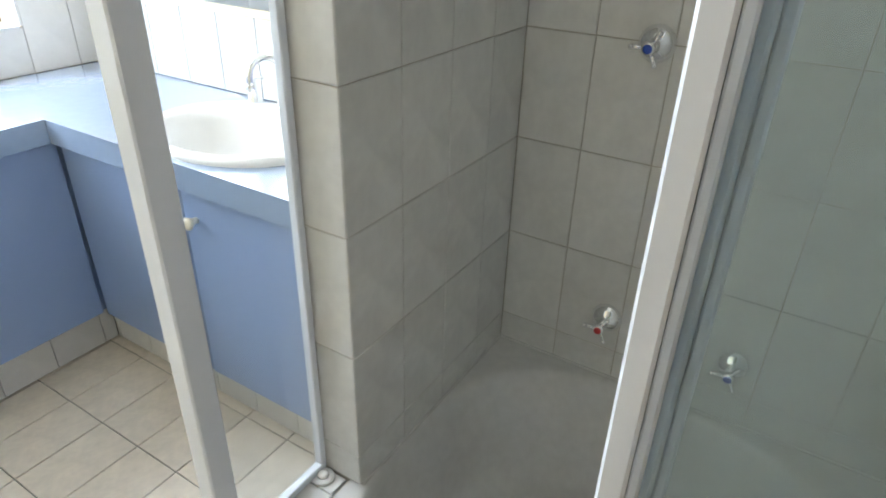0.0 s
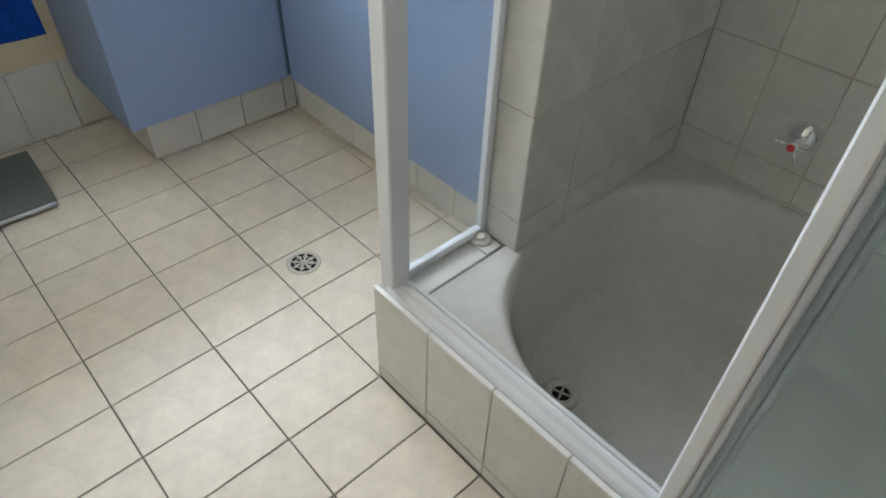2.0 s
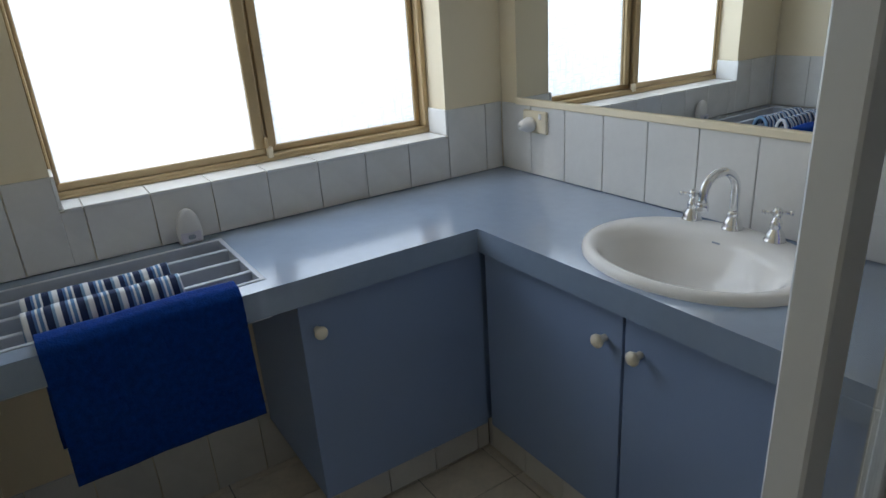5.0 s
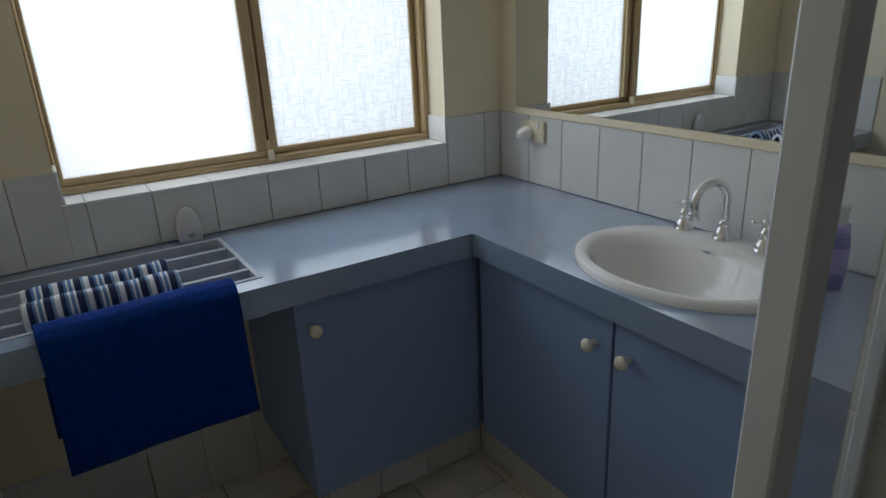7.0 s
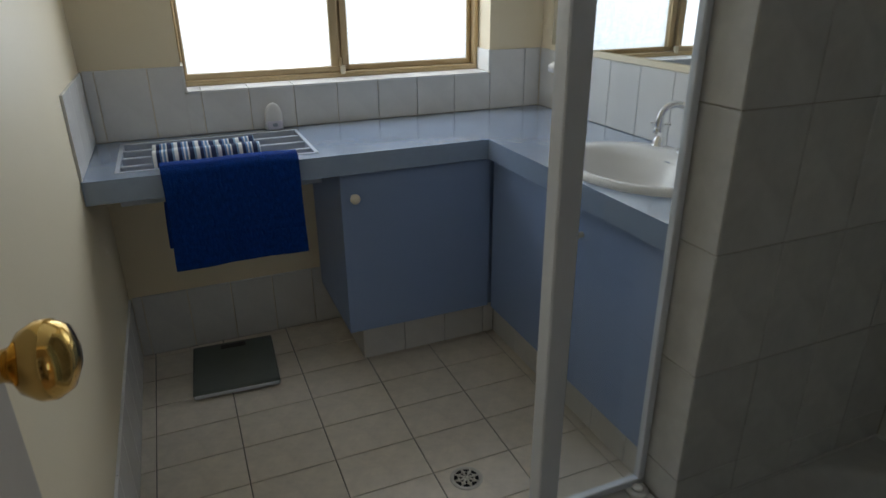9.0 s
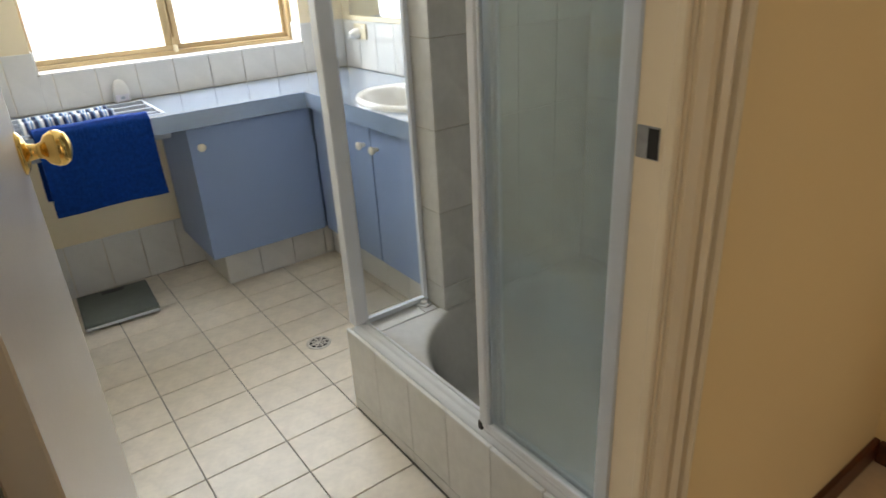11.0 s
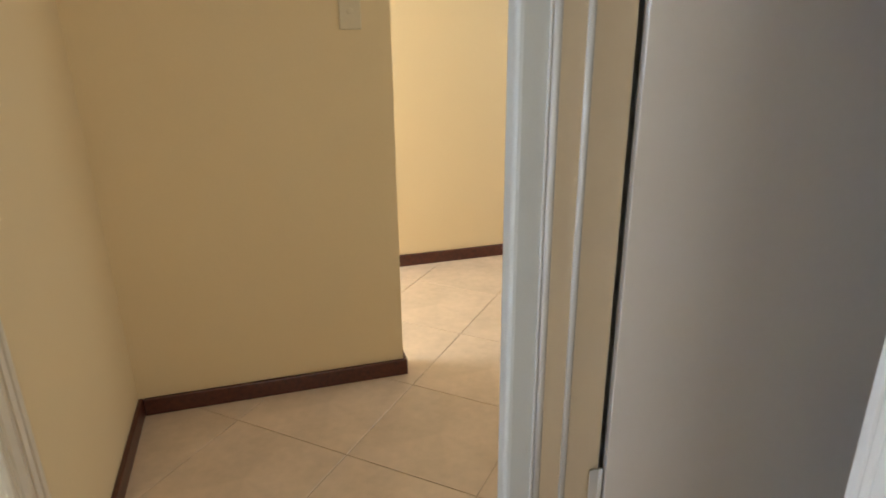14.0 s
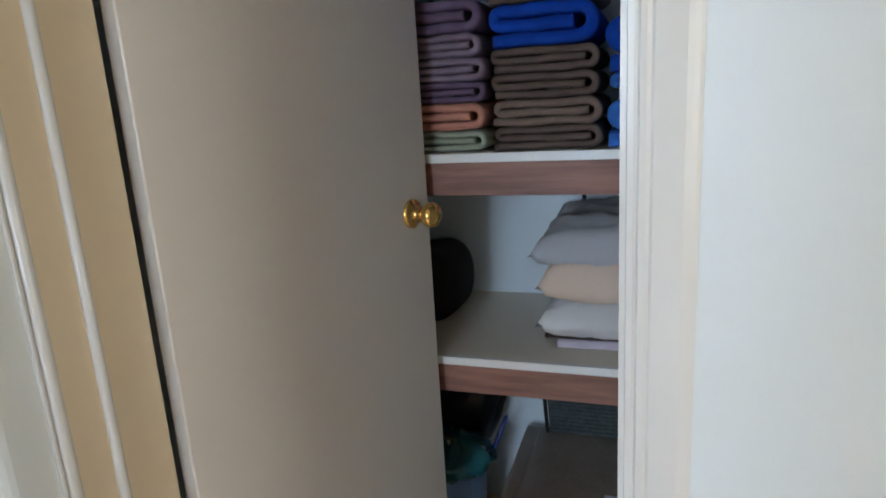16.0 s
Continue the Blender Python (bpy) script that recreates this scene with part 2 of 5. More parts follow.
IVORYPLASTIC = material("ivory_plastic", (0.72, 0.64, 0.48), 0.35)
WHITEPLASTIC = material("white_plastic", (0.8, 0.79, 0.78), 0.3)
BLUEPLASTIC = material("blue_plastic", (0.03, 0.06, 0.30), 0.35)
PURPLE = material("purple_soap_bottle", (0.16, 0.14, 0.48), 0.15, var=0.05, coat=0.3)
FRESHWHITE = material("greyed_white_plastic", (0.66, 0.65, 0.64), 0.35)
PALELILAC = material("pale_lilac_plastic", (0.62, 0.60, 0.68), 0.3)
LILAC = material("lilac_plastic", (0.36, 0.32, 0.68), 0.25)
DARKWOOD = wood_material("dark_stained_skirting", (0.085, 0.021, 0.009), 0.38, 1, 0.1)
REDWOOD = wood_material("reddish_shelf_rail", (0.26, 0.12, 0.085), 0.5, 1)
SHELFWHITE = material("white_melamine", (0.85, 0.78, 0.66), 0.4, var=0.03)


# ---- building helpers ----
def part(name, bm, mat, parent=None, label=""):
    me = bpy.data.meshes.new(name)
    bm.to_mesh(me)
    bm.free()
    me.materials.append(mat)
    ob = new(name, me)
    if parent is not None:
        ob.parent = parent
    if label:
        ob["label"] = label
    return ob


def thing(name, label, category, x=0.0, y=0.0, z=0.0, group="", rz=0.0):
    ob = new(name)
    ob.matrix_basis = pose(x, y, z, 0, 0, rz)
    return tagged(ob, label, category, group)


def structure(name, bm, mat, label):
    return tagged(part(name, bm, mat), label, name.split("_")[0], "", "structure")


def box(x0, y0, z0, x1, y1, z1, bevel=0.0, bm=None, seg=1):
    out = bm or bmesh.new()
    b = bmesh.new()
    bmesh.ops.create_cube(b, size=1)
    for v in b.verts:
        v.co = Vector(((x0 + x1) / 2 + v.co.x * (x1 - x0), (y0 + y1) / 2 + v.co.y * (y1 - y0), (z0 + z1) / 2 + v.co.z * (z1 - z0)))
    if bevel:
        bmesh.ops.bevel(b, geom=b.edges[:], offset=bevel, segments=seg, affect="EDGES", profile=0.5)
    return merge(out, b) if bm else b


def merge(out, b):
    tmp = bpy.data.meshes.new("tmp")
    b.to_mesh(tmp)
    b.free()
    out.from_mesh(tmp)
    bpy.data.meshes.remove(tmp)
    return out


def lathe(profile, n=24, axis="z", centre=(0, 0, 0), bm=None):
    """A turned shape: pairs of radius and height along the axis."""
    b = bmesh.new()
    rings = []
    for r, h in profile:
        rings.append([b.verts.new((r * math.cos(a), r * math.sin(a), h)) for a in (2 * math.pi * k / n for k in range(n))])
    for p, q in zip(rings, rings[1:]):
        for k in range(n):
            b.faces.new((p[k], p[(k + 1) % n], q[(k + 1) % n], q[k]))
    b.faces.new(rings[0][::-1])
    b.faces.new(rings[-1])
    turn = {"z": Matrix(), "x": Matrix.Rotation(radians(90), 4, "Y"), "-y": Matrix.Rotation(radians(90), 4, "X"), "y": Matrix.Rotation(radians(-90), 4, "X")}[axis]
    bmesh.ops.transform(b, matrix=Matrix.Translation(centre) @ turn, verts=b.verts)
    for f in b.faces:
        f.smooth = True
    return merge(bm, b) if bm else b


def tube(points, r, n=12, bm=None):
    """A round bar along a list of points."""
    b = bmesh.new()
    rings = []
    pts = [Vector(p) for p in points]
    side = None
    for i, p in enumerate(pts):
        d = (pts[min(i + 1, len(pts) - 1)] - pts[max(i - 1, 0)]).normalized()
        if side is None:
            side = d.orthogonal().normalized()
        side = (side - d * side.dot(d)).normalized()
        up = d.cross(side)
        rings.append([b.verts.new(p + r * (math.cos(a) * side + math.sin(a) * up)) for a in (2 * math.pi * k / n for k in range(n))])
    for p, q in zip(rings, rings[1:]):
        for k in range(n):
            b.faces.new((p[k], p[(k + 1) % n], q[(k + 1) % n], q[k])).smooth = True
    b.faces.new(rings[0][::-1])
    b.faces.new(rings[-1])
    return merge(bm, b) if bm else b


def turned(bm, m):
    bmesh.ops.transform(bm, matrix=m, verts=bm.verts)
    return bm

# ---- setting: walls, floors, ceiling ----
def wall(name, boxes, mat, label):
    bm = bmesh.new()
    for b in boxes:
        box(*b, bm=bm)
    return structure(name, bm, mat, label)


H = 2.4
W_WEST = wall("wall_west", [(-1.68, -0.88, 0, -1.476, -0.48, H), (-1.68, 0.652, 0, -1.476, 1.0, H), (-1.68, -0.48, 0, -1.476, 0.652, 0.940), (-1.68, -0.48, 2.06, -1.476, 0.652, H)], BATHWALL, "pale cream painted bathroom wall with a window opening")
W_NORTH = wall("wall_north_vanity", [(-1.476, 0.885, 0, 0.0, 1.0, H)], BATHWALL, "pale cream painted wall behind the vanity")
W_BATH = wall("wall_north_bath", [(0.0, 0.8925, 0, 1.035, 1.0, H)], WALLGROUT, "tiled wall behind the bath")
W_NIB = wall("wall_nib", [(0.003, 0.2845, 0, 0.1205, 0.8925, H)], WALLGROUT, "narrow tiled nib wall at the end of the bath")
W_SOUTH = wall("wall_south", [(-1.476, -0.88, 0, 1.035, -0.78, H)], BATHWALL, "pale cream painted bathroom side wall")
W_HALLW = wall("wall_hall_west", [(1.035, -0.040, 0, 1.105, 0.978, H), (1.035, -2.6, 0, 1.105, -0.80, H), (1.035, -0.80, 2.07, 1.105, -0.040, H)], CREAM, "warm cream painted hall wall around the bathroom doorway")
wall("wall_hall_north", [(0.5, 0.978, 0, 2.09, 1.078, H)], CREAM, "warm cream painted wall ending at a corner")
wall("wall_passage_north", [(0.4, 2.122, 0, 4.6, 2.36, H)], CREAM, "warm cream painted passage wall")
wall("wall_passage_west", [(0.4, 0.978, 0, 0.5, 1.24, H), (0.4, 2.08, 0, 0.5, 2.122, H), (0.4, 1.24, 0, 0.5, 2.08, 0.8), (0.4, 1.24, 2.2, 0.5, 2.08, H)], CREAM, "cream passage end wall out of view, with an opening for light")
# unseen east end; this opening only serves the added fill
wall("wall_passage_east", [(4.5, 0.05, 0, 4.6, 0.4, H), (4.5, 1.9, 0, 4.6, 2.122, H), (4.5, 0.4, 0, 4.6, 1.9, 0.7), (4.5, 0.4, 2.15, 4.6, 1.9, H)], CREAM, "cream passage end wall out of view, with an opening for light")
wall("wall_closet_north", [(2.345, 0.05, 0, 4.5, 0.15, H)], WHITEWALL, "off-white side wall of the linen cupboard")
structure("wall_closet_nib", box(2.105, -0.088, 0, 2.33, -0.03, H, 0.014, None, 3), WHITEWALL, "off-white nib wall beside the linen cupboard")
wall("wall_closet_return", [(2.255, -0.03, 0, 2.345, 0.15, H)], WHITEWALL, "off-white return wall behind the cupboard nib")
wall("wall_hall_east", [(2.30, -2.6, 0, 2.36, -0.779, H), (2.30, -0.779, 2.07, 2.36, -0.088, H)], WHITEWALL, "off-white painted wall around the cupboard doorway")
wall("wall_closet_back", [(3.52, -1.1, 0, 3.62, 0.05, H), (2.36, -1.1, 0, 3.52, -1.0, H)], CUPDAYLIT, "white walls inside the linen cupboard, tinted blue for daylight")
# unseen end wall; its opening is added to let the warm fill in
wall("wall_hall_south", [(1.105, -2.6, 0, 1.25, -2.5, H), (2.05, -2.6, 0, 2.30, -2.5, H), (1.25, -2.6, 0, 2.05, -2.5, 0.7), (1.25, -2.6, 2.2, 2.05, -2.5, H)], CREAM, "cream hall end wall out of view, with an opening added for a lamp")
ceiling = wall("ceiling", [(-1.68, -2.6, H, 4.6, 2.36, H + 0.1)], CEIL, "flat white plaster ceiling")
FLOOR_BATH = wall("floor_bathroom", [(-1.68, -0.88, -0.1, 1.06, 1.0, -0.0045)], GROUT, "grouted bathroom floor under cream tiles")
FLOOR_HALL = wall("floor_hall", [(1.06, -2.6, -0.1, 2.36, 2.36, -0.003), (2.36, -1.1, -0.1, 3.62, 2.36, -0.003), (3.62, 0.05, -0.1, 4.6, 2.36, -0.003), (0.4, 1.0, -0.1, 1.06, 2.36, -0.003)], HALLGROUT, "grouted hall floor under diagonal sand-coloured tiles")
wall("ground", [(-40, -40, -0.3, 40, 40, -0.25)], GROUT, "plain ground outside the house")

# ---- skirtings and door trim ----
def skirting(name, x0, y0, x1, y1, side):
    """Dark skirting board with a rounded top; side is the way it faces."""
    t, h = 0.016, 0.068
    bm = bmesh.new()
    dx, dy = side
    ax, bx = sorted((x0, x1 + 0)) if dy else sorted((x0, x0 + dx * t))
    ay, by = sorted((y0, y1)) if dx else sorted((y0, y0 + dy * t))
    box(ax, ay, 0.0, bx, by, h, 0.004, bm, 2)
    return structure(name, bm, DARKWOOD, "dark stained timber skirting board")


skirting("baseboard_hall_west", 1.105, 0.06, 1.105, 0.978, (1, 0))
skirting("baseboard_hall_north", 1.122, 0.978, 2.105, 0.978, (0, -1))
skirting("baseboard_corner_end", 2.09, 0.979, 2.09, 1.078, (1, 0))
skirting("baseboard_passage", 0.5, 2.122, 4.5, 2.122, (0, -1))
skirting("baseboard_closet_side", 2.345, 0.15, 4.5, 0.15, (0, 1))
skirting("baseboard_nib", 2.105, -0.088, 2.105, -0.03, (-1, 0))
skirting("baseboard_nib_side", 2.09, -0.03, 2.255, -0.03, (0, 1))
skirting("baseboard_hall_east_south", 2.30, -2.5, 2.30, -0.84, (-1, 0))
skirting("baseboard_hall_west_south", 1.105, -2.5, 1.105, -0.88, (1, 0))


def moulded(y0, y1, x, out, z0, z1, flip=False, prof=None):
    """Architrave upright: a flat with two raised beads, proud of the wall at x, towards out."""
    bm = bmesh.new()
    w = y1 - y0
    prof = prof or [(0.0, 0.006), (0.05, 0.013), (0.14, 0.016), (0.20, 0.012), (0.24, 0.004), (0.30, 0.004), (0.36, 0.014), (0.48, 0.020), (0.58, 0.016), (0.62, 0.007), (0.68, 0.008), (0.74, 0.019), (0.90, 0.021), (1.0, 0.013)]
    if flip:
        prof = [(1 - a, b) for a, b in reversed(prof)]
    lo, hi = [], []
    for z, row in ((z0, lo), (z1, hi)):
        row.append(bm.verts.new((x, y0, z)))
        for a, b in prof:
            row.append(bm.verts.new((x + out * b, y0 + a * w, z)))
        row.append(bm.verts.new((x, y1, z)))
    n = len(lo)
    for k in range(n):
        bm.faces.new((lo[k], lo[(k + 1) % n], hi[(k + 1) % n], hi[k]))
    bm.faces.new(lo[::-1])
    bm.faces.new(hi)
    bmesh.ops.recalc_face_normals(bm, faces=bm.faces)
    return bm


# bathroom doorway
trim = wall("trim_bathroom_jamb", [(1.046, -0.060, 0, 1.112, -0.040, 2.05), (1.03, -0.80, 0, 1.112, -0.778, 2.05), (1.03, -0.80, 2.05, 1.112, -0.062, 2.07)], CREAMENAMEL, "cream enamelled timber door lining")
structure("trim_bathroom_stop", box(1.094, -0.070, 0, 1.109, -0.060, 2.05, 0.002), CREAMENAMEL, "cream door stop bead on the lining")
structure("trim_bathroom_architrave", moulded(-0.054, 0.056, 1.105, 1, 0, 2.12, True), CREAMENAMEL, "cream moulded architrave beside the bathroom doorway")
structure("trim_bathroom_architrave_south", moulded(-0.88, -0.788, 1.105, 1, 0, 2.12), CREAMENAMEL, "cream moulded architrave beside the bathroom doorway")
structure("trim_bathroom_architrave_inside", box(1.018, -0.063, 0, 1.0455, -0.041, 2.05, 0.003), GREYALU, "satin aluminium strip beside the shower screen")
strike = thing("strike_plate", "dark steel strike plate let into the cream door lining", "strike plate", 1.066, -0.0615, 1.081)
part("plate", box(-0.0175, -0.0012, -0.0205, 0.0165, 0.0012, 0.0205, 0.001), DARKSTEEL, strike)
part("latch_hole", box(0.001, -0.0022, -0.0185, 0.0155, -0.0008, 0.0185), HOLESHADE, strike, "black inset for the shade in the latch opening")

# cupboard doorway
def bead_post(x, y, w=0.018, quirk=True):
    """A rounded bead standing on a south-facing lining, with a quirk beside it."""
    bm = lathe([(w / 2, 0.0), (w / 2, 2.05)], 14, "z", (x + w / 2, y - 0.004, 0))
    return box(x - 0.006, y - 0.006, 0, x - 0.001, y, 2.05, 0.001, bm) if quirk else bm


# cream here stands for warm hall light on the south-facing lining
wall("trim_closet_jamb", [(2.186, -0.098, 0, 2.348, -0.0885, 2.05)], CREAMENAMEL, "enamelled timber cupboard door lining, coloured cream for warm hall light")
wall("trim_closet_head", [(2.284, -0.778, 0, 2.323, -0.762, 2.05), (2.284, -0.762, 2.05, 2.34, -0.1, 2.07)], GLOSSWHITE, "white enamelled cupboard door lining and head")
structure("trim_closet_architrave_north", bead_post(2.176, -0.088), GLOSSWHITE, "white moulded architrave beside the cupboard doorway")
structure("trim_closet_architrave_south", moulded(-0.836, -0.766, 2.30, -1, 0, 2.12, False, [(0.0, 0.002), (0.06, 0.006), (0.14, 0.010), (0.22, 0.013), (0.62, 0.016), (0.66, 0.0145), (0.72, 0.017), (0.80, 0.0175), (0.83, 0.015), (0.88, 0.018), (0.96, 0.018), (1.0, 0.012)]), GLOSSWHITE, "white moulded architrave beside the cupboard doorway")
structure("trim_closet_stop", bead_post(2.242, -0.097, 0.015, False), GLOSSWHITE, "white door stop bead on the lining")

# ---- window ----
window = tagged(new("window_1"), "aluminium sliding window with frosted panes, closed", "window", "", "structure")
def rect_frame(x0, x1, y0, z0, y1, z1, w, bevel=0.002, left=None, right=None):
    """A rectangular frame of four bars in a plane of constant x."""
    left, right = left or w, right or w
    bm = bmesh.new()
    box(x0, y0, z0, x1, y1, z0 + w, bevel, bm)
    box(x0, y0, z1 - w, x1, y1, z1, bevel, bm)
    box(x0, y0, z0 + w, x1, y0 + left, z1 - w, bevel, bm)
    box(x0, y1 - right, z0 + w, x1, y1, z1 - w, bevel, bm)
    return bm


part("window_frame", rect_frame(-1.64, -1.575, -0.4785, 0.9585, 0.6505, 2.058, 0.018, 0.002, 0.008), GOLDALU, window, "bronze gold aluminium frame")
part("frame_track", box(-1.575, -0.470, 0.9585, -1.570, 0.640, 0.966, 0.001), GOLDALU, window)
part("sash_frame", rect_frame(-1.604, -1.584, -0.470, 0.977, 0.080, 2.040, 0.020, 0.002, 0.010, 0.032), GOLDALU, window)
part("sash_frame", rect_frame(-1.628, -1.608, 0.050, 0.977, 0.632, 2.040, 0.020, 0.002, 0.072, 0.018), GOLDALU, window)
part("meeting_stile", box(-1.608, 0.092, 0.997, -1.596, 0.118, 2.020, 0.002), GOLDALU, window)
for y0, y1, x, glass in ((-0.460, 0.048, -1.594, FROST), (0.122, 0.614, -1.618, FROSTWEAVE)):
    pane = part("pane", box(x - 0.002, y0, 0.997, x + 0.002, y1, 2.020), glass, window, "frosted textured glass")
    pane.visible_shadow = False
latch = part("sash_latch", box(-1.584, 0.078, 0.968, -1.566, 0.096, 1.0, 0.004, None, 2), IVORYPLASTIC, window, "small pale latch")
part("latch_lever", box(-1.574, 0.074, 0.998, -1.566, 0.084, 1.03, 0.003), GOLDALU, latch)
SILL = structure("trim_window_sill", box(-1.635, -0.48, 0.9405, -1.470, 0.652, 0.952), WALLGROUT, "white glazed sill tiles under the window")
structure("trim_window_reveal", box(-1.573, 0.6445, 0.957, -1.4665, 0.652, 1.040, 0.001), SILLTILE, "white glazed tile upstand beside the window")
structure("trim_window_reveal_south", box(-1.573, -0.48, 0.957, -1.4665, -0.4725, 1.040, 0.001), SILLTILE, "white glazed tile upstand beside the window")

# ---- vanity ----
CT, CB = 0.81, 0.745
worktop = thing("vanity_worktop", "grey-blue laminate L-shaped vanity worktop with a slatted recess", "worktop", -0.036, 0.022, 0)
top = bmesh.new()
RX0, RX1, RY0, RY1 = -1.378, -1.018, -0.722, -0.156
for b in ((-1.448, -0.80, -0.962, RY0), (-1.448, RY0, RX0, RY1), (RX1, RY0, -0.962, RY1), (-1.448, RY1, -0.962, 0.392)):
    box(b[0], b[1], CB, b[2], b[3], CT, 0, top)
# the long leg along the vanity wall, with an oval hole for the basin
bmesh.ops.remove_doubles(top, verts=top.verts, dist=1e-5)
part("top_west", top, TOPLAM, worktop)
leg = bmesh.new()
NS, cx, cy = 48, -0.479, 0.613
outer, inner = [], []
X0, X1, Y0, Y1 = -1.448, 0.036, 0.392, 0.863
for k in range(NS):
    a = 2 * math.pi * k / NS
    d = Vector((math.cos(a), math.sin(a)))
    far = min([(X1 - cx) / d.x if d.x > 1e-6 else 9, (X0 - cx) / d.x if d.x < -1e-6 else 9, (Y1 - cy) / d.y if d.y > 1e-6 else 9, (Y0 - cy) / d.y if d.y < -1e-6 else 9])
    outer.append((cx + far * d.x, cy + far * d.y))
    inner.append((cx + 0.228 * d.x, cy + 0.180 * d.y))
for corner in ((X0, Y0), (X0, Y1), (X1, Y0), (X1, Y1)):
    k = min(range(NS), key=lambda i: (outer[i][0] - corner[0]) ** 2 + (outer[i][1] - corner[1]) ** 2)
    outer[k] = corner
rings = [[leg.verts.new((*p, z)) for p in ring] for ring, z in ((inner, CB), (inner, CT), (outer, CT), (outer, CB))]
for p, q in ((0, 1), (1, 2), (2, 3), (3, 0)):
    for k in range(NS):
        leg.faces.new((rings[p][k], rings[p][(k + 1) % NS], rings[q][(k + 1) % NS], rings[q][k]))
bmesh.ops.recalc_face_normals(leg, faces=leg.faces)
part("top_north", leg, TOPLAM, worktop)
lin = bmesh.new()
box(RX0, RY0, 0.715, RX0 + 0.012, RY1, CT + 0.002, 0.001, lin)
box(RX1 - 0.012, RY0, 0.715, RX1, RY1, CT + 0.002, 0.001, lin)
box(RX0 + 0.012, RY0, 0.715, RX1 - 0.012, RY0 + 0.012, CT + 0.002, 0.001, lin)
box(RX0 + 0.012, RY1 - 0.012, 0.715, RX1 - 0.012, RY1, CT + 0.002, 0.001, lin)
part("recess_rim", lin, RACKWHITE, worktop, "pale grey plastic recess rim")
for x in (-1.285, -1.19, -1.095):
    part("slat", box(x - 0.007, RY0 + 0.01, 0.765, x + 0.007, RY1 - 0.01, CT, 0.002), RACKWHITE, worktop, "pale grey slat")


def knob_mesh(axis, c):
    return lathe([(0.008, 0.0), (0.008, 0.008), (0.007, 0.012), (0.012, 0.017), (0.016, 0.024), (0.016, 0.029), (0.011, 0.034), (0.004, 0.036)], 20, axis, c)


cab = thing("vanity_cabinet", "blue laminate vanity cupboard with one door, under the window worktop", "cabinet", -0.035, 0.02, group="vanity cupboards")
part("body", box(-1.438, -0.103, 0.18, -1.003, 0.86, CB - 0.002), BLUELAM, cab)
d1 = part("door", box(-1.001, -0.105, 0.182, -0.985, 0.417, 0.738, 0.0015), BLUELAM, cab)
part("handle", knob_mesh("x", (-0.985, -0.066, 0.667)), KNOBPAINT, d1, "round ivory knob")
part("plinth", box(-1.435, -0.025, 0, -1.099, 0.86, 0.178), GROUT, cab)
cab2 = thing("vanity_cabinet", "blue laminate vanity cupboard with two doors, under the basin", "cabinet", -0.028, 0.02, group="vanity cupboards")
part("body", box(-1.0, 0.438, 0.18, 0.028, 0.86, 0.66), BLUELAM, cab2)
for x0, x1, kx in ((-0.978, -0.499, -0.546), (-0.492, 0.026, -0.449)):
    d = part("door", box(x0, 0.42, 0.182, x1, 0.436, 0.738, 0.0015), BLUELAM, cab2)
    part("handle", knob_mesh("-y", (kx, 0.42, 0.66)), KNOBPAINT, d, "round ivory knob")
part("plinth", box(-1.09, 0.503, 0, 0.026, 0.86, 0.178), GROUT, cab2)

# basin
basin = thing("basin", "white oval ceramic drop-in basin set in the worktop", "basin", -0.512, 0.640, CT)
bb = bmesh.new()
prof = [(1.0, 1.0, 0.0, 0.0), (1.0, 1.0, 0.006, 0), (0.985, 0.98, 0.016, 0), (0.95, 0.94, 0.020, 0), (0.86, 0.80, 0.018, -0.02), (0.80, 0.70, 0.010, -0.03), (0.76, 0.66, -0.01, -0.03),
        (0.68, 0.58, -0.06, -0.03), (0.52, 0.44, -0.10, -0.028), (0.30, 0.26, -0.122, -0.025), (0.09, 0.11, -0.128, -0.022)]
prev = None
for a, b, z, off in prof:
    ring = [bb.verts.new((0.264 * a * math.cos(t), 0.21 * b * math.sin(t) + off, z)) for t in (2 * math.pi * k / 56 for k in range(56))]
    if prev:
        for k in range(56):
            bb.faces.new((prev[k], prev[(k + 1) % 56], ring[(k + 1) % 56], ring[k])).smooth = True
    prev = ring
bb.faces.new(prev)
bmesh.ops.recalc_face_normals(bb, faces=bb.faces)
part("bowl", bb, CERAMIC, basin)
part("waste", lathe([(0.021, -0.128), (0.021, -0.124), (0.015, -0.1235), (0.004, -0.126)], 20, "z", (0, -0.022, 0)), CHROME, basin, "chrome waste ring")
part("maker_mark", box(-0.010, -0.0006, -0.002, 0.010, 0.0006, 0.002), CARCASS, basin, "small grey printed mark").matrix_basis = pose(-0.02, 0.108, 0.001, -35, 0, 0)


